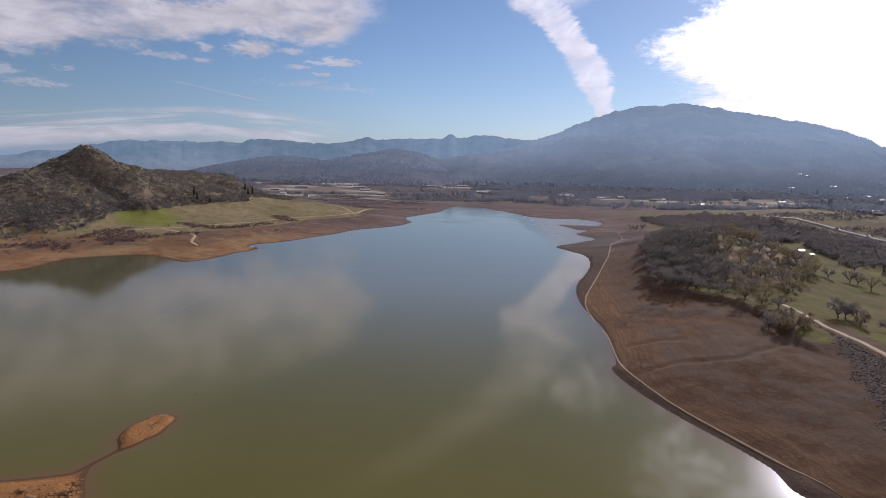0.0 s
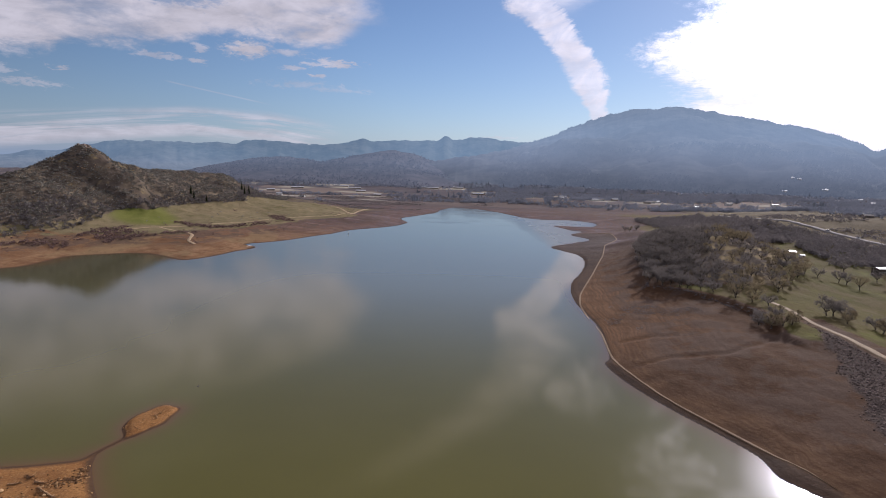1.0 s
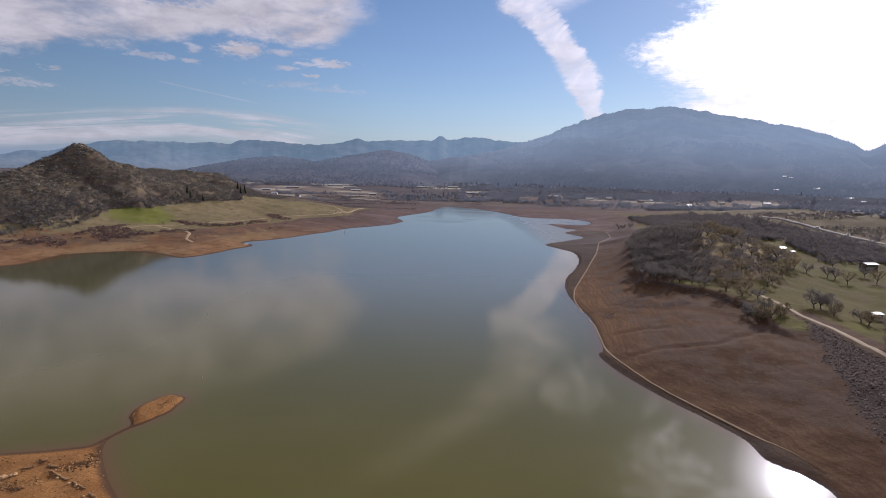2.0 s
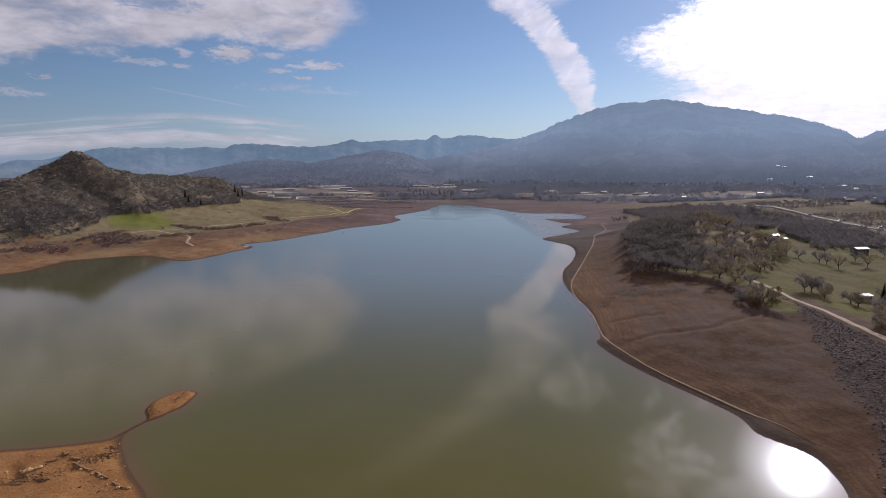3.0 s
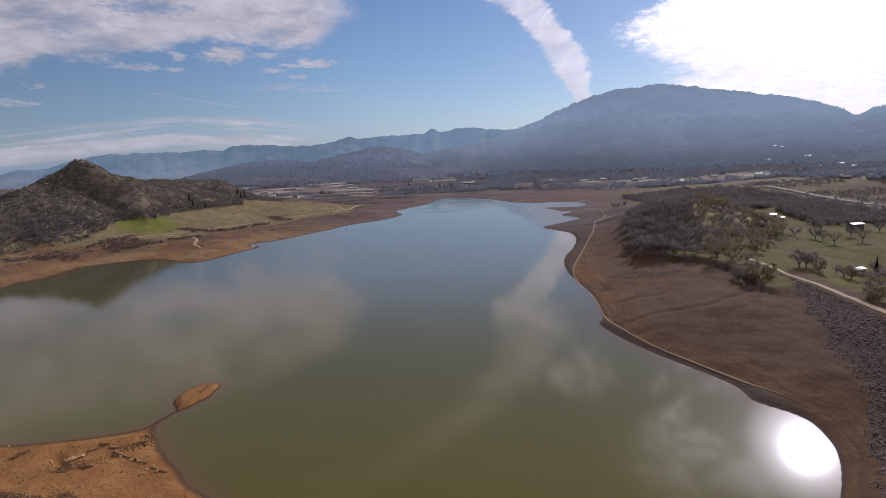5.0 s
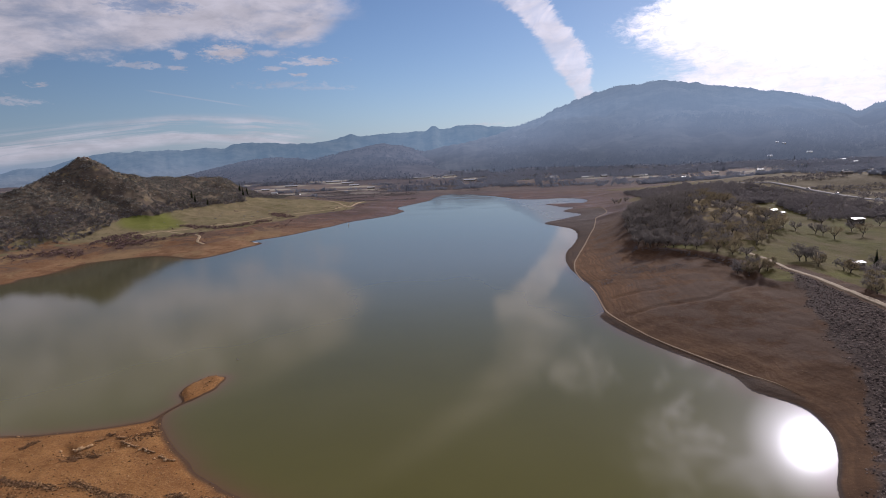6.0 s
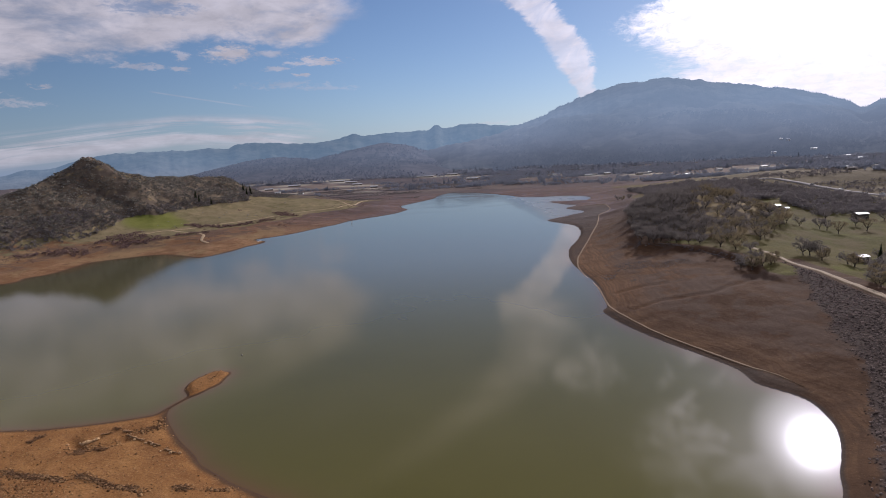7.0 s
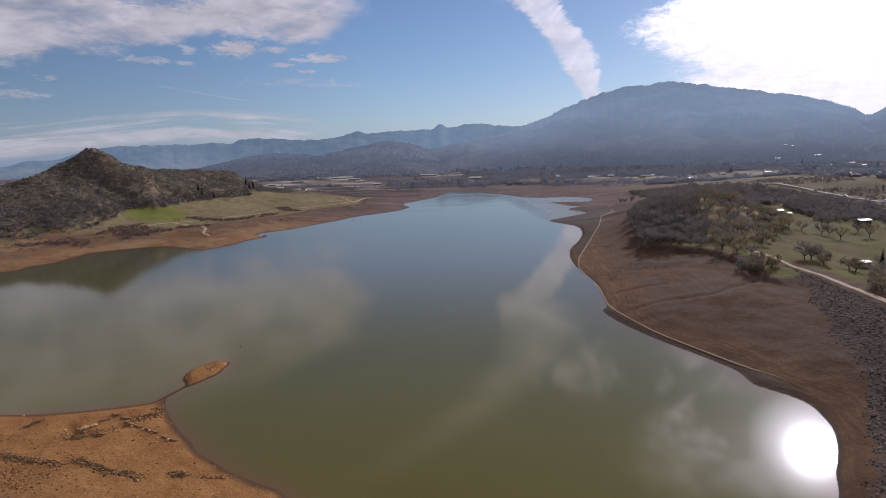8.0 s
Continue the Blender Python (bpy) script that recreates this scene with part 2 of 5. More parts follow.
def ground_paint(n):
    p = place_of(n)
    x, y, z = n.xyz(p)
    broad = n.noise(p, 0.012, 5, 0.6)
    mid = n.noise(p, 0.07, 6, 0.62)
    grain = n.noise(p, 0.7, 5, 0.7)
    # strand lines left by the falling water
    level = n.add(n.mul(z, 1.0), n.mul(mid, 0.5))
    lines = n.noise(n.join(n.mul(x, 0.004), n.mul(y, 0.004), level), 4.2, 5, 0.7)
    soil = n.mix(n.step(n.add(n.mul(broad, 0.4), n.mul(mid, 0.6)), 0.38, 0.62), (0.150, 0.083, 0.044), (0.29, 0.174, 0.094))
    dark_soil = n.mix(n.step(mid, 0.35, 0.65), (0.078, 0.044, 0.026), (0.132, 0.076, 0.042))
    gold = n.mix(n.step(mid, 0.3, 0.7), (0.222, 0.101, 0.035), (0.322, 0.160, 0.058))
    soil = n.mix(n.attr("near"), soil, gold)
    dark_soil = n.mix(n.mul(n.mul(n.step(y, 215.0, 290.0, 0.0, 0.8), n.step(x, 165.0, 110.0)), n.step(broad, 0.30, 0.55, 0.25, 1.0)), dark_soil, (0.182, 0.100, 0.052))
    soil = n.mix(n.attr("east"), soil, dark_soil)
    flats = n.noise(n.stretch(p, 0.004, 0.035, 0), 1.0, 5, 0.6)
    # far lakebed greyed and purpled: distance haze put into the soil colour
    hazed_soil = n.mix(n.step(flats, 0.5, 0.66, 0.0, 0.7), n.mix(n.step(mid, 0.3, 0.7), (0.088, 0.070, 0.080), (0.142, 0.112, 0.120)), (0.240, 0.192, 0.190))
    hazed_soil = n.mix(n.step(flats, 0.45, 0.34, 0.0, 0.6), hazed_soil, (0.072, 0.054, 0.052))
    soil = n.mix(n.attr("far_mud"), soil, hazed_soil)
    soil = n.mix(n.mul(n.step(lines, 0.42, 0.58, 0.0, 0.48), n.sub(1.0, n.mul(n.attr("near"), 0.5))), soil, n.mix(n.attr("east"), (0.16, 0.074, 0.034), (0.060, 0.032, 0.019)))
    soil = n.mix(n.step(grain, 0.5, 0.75, 0.0, 0.35), soil, n.mix(n.attr("east"), (0.36, 0.22, 0.115), (0.17, 0.094, 0.047)))
    tan = n.noise(n.stretch(p, 1.0, 0.6, 0), 0.022, 6, 0.65)
    tan = n.mul(n.step(tan, 0.50, 0.60, 0.0, 0.6), n.mul(n.sub(1.0, n.attr("near")), n.sub(1.0, n.attr("east"))))
    soil = n.mix(n.mul(tan, n.sub(1.0, n.attr("far_mud"))), soil, (0.275, 0.190, 0.098))
    clods = n.noise(n.stretch(p, 1.0, 0.45, 0), 0.16, 5, 0.78)
    soil = n.mix(n.mul(n.step(clods, 0.54, 0.66, 0.0, 0.42), n.sub(1.0, n.attr("near"))), soil, n.mix(n.attr("east"), (0.090, 0.055, 0.038), (0.052, 0.032, 0.022)))
    scrub = n.step(n.add(mid, n.mul(broad, 0.4)), 0.64, 0.76, 0.0, 0.75)
    soil = n.mix(n.mul(scrub, n.step(z, 2.0, 5.0)), soil, (0.092, 0.064, 0.050))
    speck = n.noise(p, 2.2, 4, 0.75)
    soil = n.mix(n.mul(n.step(speck, 0.56, 0.66, 0.0, 0.5), n.add(0.7, n.mul(n.attr("near"), 0.7))), soil, (0.10, 0.060, 0.035))
    soil = n.mix(n.step(speck, 0.38, 0.30, 0.0, 0.4), soil, (0.46, 0.31, 0.18))
    grit = n.noise(p, 1.7, 5, 0.8)
    soil = n.mix(n.mul(n.attr("near"), n.step(grit, 0.52, 0.64, 0.0, 0.75)), soil, (0.115, 0.060, 0.028))
    soil = n.mix(n.mul(n.attr("near"), n.step(grit, 0.45, 0.35, 0.0, 0.5)), soil, (0.46, 0.29, 0.14))
    wet = n.math("MAXIMUM", n.step(n.add(z, n.mul(n.sub(mid, 0.5), 0.25)), 0.45, 0.15), n.mul(n.attr("strand"), n.step(mid, 0.25, 0.6, 1.0, 0.75)))
    soil = n.mix(n.mul(wet, 0.85), soil, n.mix(n.attr("east"), (0.062, 0.040, 0.027), (0.046, 0.031, 0.024)))
    dry = n.mix(n.step(n.add(n.mul(mid, 0.6), n.mul(broad, 0.5)), 0.42, 0.68), (0.225, 0.176, 0.104), (0.160, 0.140, 0.074))
    olive = n.mix(n.step(n.add(n.mul(mid, 0.6), n.mul(broad, 0.5)), 0.42, 0.68), (0.100, 0.082, 0.025), (0.068, 0.066, 0.015))
    olive = n.mix(n.mul(n.attr("far_mud"), 0.7), olive, (0.135, 0.100, 0.056))
    patchy = n.noise(p, 0.035, 7, 0.68)
    dry = n.mix(n.step(patchy, 0.52, 0.66, 0.0, 0.7), dry, (0.118, 0.098, 0.044))
    dry = n.mix(n.step(patchy, 0.44, 0.34, 0.0, 0.6), dry, (0.32, 0.245, 0.125))
    olive = n.mix(n.step(patchy, 0.50, 0.60, 0.0, 0.7), olive, (0.118, 0.088, 0.046))
    olive = n.mix(n.step(patchy, 0.45, 0.36, 0.0, 0.7), olive, (0.106, 0.112, 0.021))
    olive = n.mix(n.mul(n.step(x, 420.0, 500.0), 0.85), olive, n.mix(n.step(patchy, 0.4, 0.6), (0.165, 0.132, 0.090), (0.118, 0.096, 0.066)))
    grass = n.mix(n.attr("olive"), dry, olive)
    grass = n.mix(n.step(grain, 0.4, 0.7, 0.0, 0.4), grass, n.mix(n.attr("olive"), (0.20, 0.150, 0.068), (0.120, 0.094, 0.040)))
    tussock = n.noise(n.stretch(p, 1.0, 0.4, 0), 0.2, 5, 0.78)
    grass = n.mix(n.step(tussock, 0.53, 0.66, 0.0, 0.55), grass, (0.088, 0.072, 0.034))
    grass = n.mix(n.step(tussock, 0.45, 0.34, 0.0, 0.25), grass, n.mix(n.attr("olive"), (0.29, 0.225, 0.12), (0.165, 0.132, 0.06)))
    green = n.mix(n.step(mid, 0.3, 0.7), (0.132, 0.143, 0.033), (0.168, 0.168, 0.047))
    grass = n.mix(n.attr("green"), grass, green)
    edge = n.step(n.add(n.attr("grass"), n.add(n.mul(n.sub(mid, 0.5), 1.0), n.mul(n.sub(broad, 0.5), 0.9))), 0.42, 0.58)
    colour = n.mix(edge, soil, grass)
    wood = n.mix(n.step(mid, 0.35, 0.7), (0.100, 0.078, 0.062), (0.165, 0.128, 0.086))
    wood = n.mix(n.step(n.add(n.noise(p, 0.045, 5, 0.7), n.mul(n.attr("open"), 0.14)), 0.60, 0.70, 0.0, 0.85), wood, (0.265, 0.200, 0.10))
    colour = n.mix(n.step(n.add(n.attr("wood"), n.mul(n.sub(mid, 0.5), 0.8)), 0.4, 0.6), colour, wood)
    # valley floor blued, the haze above it painted into the ground
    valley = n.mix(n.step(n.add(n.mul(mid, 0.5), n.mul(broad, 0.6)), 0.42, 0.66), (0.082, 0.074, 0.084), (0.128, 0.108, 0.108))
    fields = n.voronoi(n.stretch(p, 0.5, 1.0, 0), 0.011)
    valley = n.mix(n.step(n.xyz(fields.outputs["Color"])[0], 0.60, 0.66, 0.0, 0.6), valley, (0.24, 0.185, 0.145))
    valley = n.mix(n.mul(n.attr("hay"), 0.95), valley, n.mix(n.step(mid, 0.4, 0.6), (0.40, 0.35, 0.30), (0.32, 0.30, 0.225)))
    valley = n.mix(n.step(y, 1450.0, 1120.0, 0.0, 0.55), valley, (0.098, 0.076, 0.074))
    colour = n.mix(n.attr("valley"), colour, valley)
    stone = n.mix(n.step(n.noise(p, 1.1, 4, 0.7), 0.35, 0.7), (0.042, 0.031, 0.027), (0.120, 0.088, 0.072))
    colour = n.mix(n.step(n.add(n.attr("riprap"), n.mul(n.sub(mid, 0.5), 0.5)), 0.25, 0.6), colour, stone)
    relief = n.add(n.mul(grain, 0.5), n.mul(mid, 1.5))
    return colour, n.bump(n.add(relief, n.mul(lines, 0.15)), 0.6, 0.6), n.math("SUBTRACT", 0.92, n.mul(wet, 0.2))


def lake_material():
    """Turbid water under a still, faintly rippled mirror."""
    m = bpy.data.materials.new("lake_water")
    m.use_nodes = True
    n = Nodes(m.node_tree)
    p = place_of(n)
    x, y, _ = n.xyz(p)
    broad = n.noise(p, 0.006, 4, 0.6)
    colour = n.mix(n.step(broad, 0.3, 0.7), (0.102, 0.087, 0.012), (0.118, 0.102, 0.018))
    # sky reflection put into the diffuse colour: paler far out, duller at left
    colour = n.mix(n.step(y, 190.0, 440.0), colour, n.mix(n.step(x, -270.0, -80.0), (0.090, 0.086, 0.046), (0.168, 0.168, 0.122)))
    colour = n.mix(n.mul(n.attr("shallow"), 0.9), colour, (0.150, 0.078, 0.030))
    ripple = n.noise(n.stretch(p, 1.0, 0.6, 1), 0.9, 3, 0.6)
    rough = n.step(n.noise(n.stretch(p, 0.5, 1.2, 1), 0.012, 4, 0.6), 0.35, 0.7, 0.05, 0.075)
    rough = n.add(rough, n.step(x, 55.0, -30.0, 0.0, 0.03))
    rough = n.add(rough, n.mul(n.mul(n.step(x, 105.0, 150.0), n.step(y, 560.0, 640.0)), 0.22))
    rough = n.add(rough, n.mul(n.step(n.noise(n.stretch(p, 0.5, 1.0, 1), 0.02, 4, 0.6), 0.5, 0.62), n.step(y, 700.0, 900.0, 0.0, 0.10)))
    normal = n.bump(ripple, 0.03, 0.05)
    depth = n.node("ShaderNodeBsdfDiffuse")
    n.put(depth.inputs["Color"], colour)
    mirror = n.node("ShaderNodeBsdfGlossy", distribution="BECKMANN")
    n.put(mirror.inputs["Roughness"], rough), n.put(mirror.inputs["Normal"], normal)
    fresnel = n.node("ShaderNodeFresnel")
    fresnel.inputs["IOR"].default_value = 1.5
    both = n.node("ShaderNodeMixShader")
    n.put(both.inputs[0], fresnel.outputs[0]), n.put(both.inputs[1], depth.outputs[0]), n.put(both.inputs[2], mirror.outputs[0])
    out = n.node("ShaderNodeOutputMaterial")
    n.put(out.inputs[0], both.outputs[0])
    return m


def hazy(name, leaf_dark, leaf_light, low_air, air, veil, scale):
    """Far slopes of wood and meadow, with lit air painted on as emission that thickens as veil's (height, strength)
    knots say.
    """
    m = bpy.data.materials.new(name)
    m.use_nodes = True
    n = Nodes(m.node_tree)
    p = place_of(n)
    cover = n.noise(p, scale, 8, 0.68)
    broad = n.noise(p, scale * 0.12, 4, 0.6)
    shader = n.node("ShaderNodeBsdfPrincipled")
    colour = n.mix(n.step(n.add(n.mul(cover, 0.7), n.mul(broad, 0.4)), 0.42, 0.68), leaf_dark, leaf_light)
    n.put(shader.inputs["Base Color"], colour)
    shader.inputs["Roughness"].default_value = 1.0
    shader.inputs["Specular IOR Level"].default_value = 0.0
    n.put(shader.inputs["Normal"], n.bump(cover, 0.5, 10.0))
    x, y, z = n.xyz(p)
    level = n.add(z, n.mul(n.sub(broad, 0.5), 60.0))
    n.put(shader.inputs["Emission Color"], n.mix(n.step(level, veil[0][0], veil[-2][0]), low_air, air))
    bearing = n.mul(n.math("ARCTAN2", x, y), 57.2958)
    # brighter bearings imitate light shafts and sunward glow in the haze
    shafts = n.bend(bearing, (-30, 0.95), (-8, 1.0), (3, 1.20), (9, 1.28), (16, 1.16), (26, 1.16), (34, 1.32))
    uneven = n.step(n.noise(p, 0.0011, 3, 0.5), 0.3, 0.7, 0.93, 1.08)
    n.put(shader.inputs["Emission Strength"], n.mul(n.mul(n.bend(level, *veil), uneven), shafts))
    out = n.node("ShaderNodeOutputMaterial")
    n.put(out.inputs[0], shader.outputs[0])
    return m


GROUND = material("ground_soil_and_grass", ground_paint, spec=0.03)
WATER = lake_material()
# the haze over these slopes glows from the surface itself
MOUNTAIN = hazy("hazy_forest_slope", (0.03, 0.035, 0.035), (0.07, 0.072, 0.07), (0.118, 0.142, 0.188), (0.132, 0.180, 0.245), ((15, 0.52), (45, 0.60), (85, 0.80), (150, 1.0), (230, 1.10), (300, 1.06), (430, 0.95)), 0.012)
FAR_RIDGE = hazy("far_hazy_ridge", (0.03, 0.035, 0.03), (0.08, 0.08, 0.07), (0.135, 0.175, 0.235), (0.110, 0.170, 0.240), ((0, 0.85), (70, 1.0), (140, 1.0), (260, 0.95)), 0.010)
FOOTHILL = hazy("hazy_foothill_wood", (0.03, 0.031, 0.031), (0.075, 0.068, 0.068), (0.094, 0.104, 0.136), (0.100, 0.126, 0.172), ((0, 0.6), (40, 0.76), (90, 0.92), (170, 0.95)), 0.016)


# ---- the plan of the lake ----
def smooth(t):
    t = np.clip(t, 0, 1)
    return t * t * (3 - 2 * t)


LATTICE = np.random.RandomState(7).rand(256, 256)


def value_noise(x, y):
    i, j = np.floor(x).astype(int), np.floor(y).astype(int)
    u, v = x - i, y - j
    u, v = u * u * (3 - 2 * u), v * v * (3 - 2 * v)
    a, b = LATTICE[i % 256, j % 256], LATTICE[(i + 1) % 256, j % 256]
    c, d = LATTICE[i % 256, (j + 1) % 256], LATTICE[(i + 1) % 256, (j + 1) % 256]
    return (a * (1 - u) + b * u) * (1 - v) + (c * (1 - u) + d * u) * v - 0.5


def fbm(x, y, octaves=4):
    total, gain = 0, 1.0
    for k in range(octaves):
        total = total + gain * value_noise(x * 2 ** k + 17.3 * k, y * 2 ** k + 9.1 * k)
        gain *= 0.5
    return total


SHORE_NEAR = [(-540, 210), (-420, 165), (-250, 148), (-142, 142), (-125, 142), (-112, 143.6), (-103.5, 145.7), (-97.2, 148), (-94.9, 153), (-92.2, 145.5),
              (-87.2, 137), (-81, 128.8), (-76, 123), (-71.3, 117.5), (-68.3, 112.9), (-60.6, 106.6), (-57.2, 103.5), (-51.6, 99.7), (-46.3, 96.1), (-41.4, 93.4), (-36, 88), (-15, 70), (15, 52), (50, 50), (72, 62)]
SHORE_EAST = [(86, 81.5), (92, 91), (98, 99), (102.6, 106), (106.4, 113.2), (109, 121.6), (110.2, 129.6), (108.2, 136), (105.3, 140.2), (102.1, 145.9), (102.5, 152.6), (102.4, 159), (98.2, 171.2), (93, 184),
              (87.2, 198), (81.6, 217), (79.4, 230), (79.2, 240.5), (83.4, 247.5), (86.8, 265), (90, 282), (92.6, 304), (92.8, 330), (94, 362), (99.6, 398), (108, 428), (122, 462), (137, 508), (145, 563),
              (127, 616), (160, 655), (188, 694), (177, 740), (201, 777), (188, 796), (176, 854), (203, 846), (233, 850), (252, 903), (226, 948), (178, 952), (150, 978), (138, 1018), (112, 1090)]
SHORE_WEST = [(86, 1148), (60, 1172), (36, 1182), (8, 1112), (-1, 1045), (-28, 980), (-55, 918), (-43, 847), (-62, 790), (-98, 750), (-112, 730), (-121, 704), (-142, 664), (-168, 615), (-194, 587), (-178, 568),
              (-187, 537), (-197, 507), (-208, 487), (-219, 485), (-247, 505), (-274, 511), (-298, 496), (-314, 485), (-315, 466), (-317, 437), (-327, 422), (-334, 400), (-450, 370), (-560, 300)]
SHORE_TRACK = [(176, 752), (200, 744), (225, 724), (219, 684), (188, 626), (160, 535), (126, 442), (100.5, 376), (94, 350), (91.3, 316), (91.1, 290), (85.3, 254.5), (83.2, 238.5), (85.4, 222.5), (89, 204.1), (94.4, 188), (99.8, 175.1),
               (104.4, 162.9), (108.5, 152), (112.2, 142.2), (112.9, 137.5)]
ISLET = [(-91, 160.4), (-93, 163.5), (-96.6, 171.5), (-95.5, 179), (-90.7, 186), (-85.1, 184.5), (-83.8, 179.8), (-84.8, 171), (-87.4, 165)]


def spline(points, steps=5):
    p = np.array(points, float)
    before, after, last = np.roll(p, 1, 0), np.roll(p, -1, 0), np.roll(p, -2, 0)
    out = []
    for t in np.arange(steps) / steps:
        out.append(0.5 * (2 * p + (after - before) * t + (2 * before - 5 * p + 4 * after - last) * t ** 2
                          + (3 * p - before - 3 * after + last) * t ** 3))
    return np.stack(out, 1).reshape(-1, 2)


def signed(x, y, loop):
    """Distance from a closed line, above zero outside it."""
    best, inside = np.full(x.shape, 1e9), np.zeros(x.shape, bool)
    for (ax, ay), (bx, by) in zip(loop, np.roll(loop, -1, 0)):
        dx, dy = bx - ax, by - ay
        t = np.clip(((x - ax) * dx + (y - ay) * dy) / (dx * dx + dy * dy + 1e-9), 0, 1)
        best = np.minimum(best, (x - ax - t * dx) ** 2 + (y - ay - t * dy) ** 2)
        if ay != by:
            inside ^= ((ay > y) != (by > y)) & (x < dx * (y - ay) / dy + ax)
    return np.where(inside, -1, 1) * np.sqrt(best)


LAKE = spline(SHORE_NEAR + SHORE_EAST + SHORE_WEST)
BAR = spline(ISLET)
DAM_ROAD = [(150, 20), (164, 80), (176, 140), (183, 193), (187, 223), (188.5, 247), (188.5, 270), (189.5, 288), (191.5, 306), (198, 340), (215, 395), (250, 450)]


def along(x, y, line):
    """Distance from an open line and how far along it the nearest place lies."""
    best, where, run = np.full(np.shape(x), 1e9), np.zeros(np.shape(x)), 0.0
    side = np.zeros(np.shape(x))
    for (ax, ay), (bx, by) in zip(line, line[1:]):
        dx, dy = bx - ax, by - ay
        size = math.hypot(dx, dy)
        t = np.clip(((x - ax) * dx + (y - ay) * dy) / size ** 2, 0, 1)
        d = np.hypot(x - ax - t * dx, y - ay - t * dy)
        near = d < best
        best, where = np.where(near, d, best), np.where(near, run + t * size, where)
        side = np.where(near, np.sign((x - ax) * dy - (y - ay) * dx), side)
        run += size
    return best, where, side


def bell(x, y, cx, cy, rx, ry, turn=0.0, power=2.0):
    c, s = math.cos(radians(turn)), math.sin(radians(turn))
    u, v = ((x - cx) * c + (y - cy) * s) / rx, (-(x - cx) * s + (y - cy) * c) / ry
    return np.exp(-np.hypot(u, v) ** power)


def knoll_edge(y):
    return np.interp(y, [250, 290, 317, 352, 362, 415, 518, 640], [166, 172, 167, 153, 142, 151, 182, 245])


GULLIES = [[(92, 233), (108, 238), (118, 235), (130, 233), (143, 240), (158, 249)], [(95, 268), (110, 271), (120, 267)],
           [(-113, 129), (-105, 122), (-97, 128)]]
HILL = [(-580, 540, 45), (-498, 661, 60), (-488, 693, 68), (-480, 735, 83), (-467, 763, 102), (-463, 772, 102), (-451, 794, 83), (-432, 844, 71),
        (-398, 916, 66), (-355, 965, 62), (-331, 974, 46), (-290, 988, 26)]

# pale hay fields: middle, half sizes, turn
HAY = [(-300, 1180, 60, 9, 4), (-235, 1260, 50, 8, -3), (-380, 1250, 55, 10, 6), (-150, 1300, 40, 7, 2), (-330, 1880, 75, 26, 8), (-275, 1740, 50, 18, -6), (-410, 1690, 55, 17, 5), (-560, 1790, 40, 16, 0), (-420, 1530, 62, 15, 10), (-215, 1560, 66, 13, -8),
       (40, 1830, 80, 18, 0), (130, 1680, 46, 14, 6), (325, 1550, 52, 13, 0), (375, 1365, 42, 11, -5), (500, 1340, 52, 14, -12), (565, 1250, 50, 10, -10),
       (640, 1165, 62, 13, -14), (760, 1300, 60, 14, -16), (-330, 1345, 50, 11, 6), (-180, 1400, 60, 9, -4)]


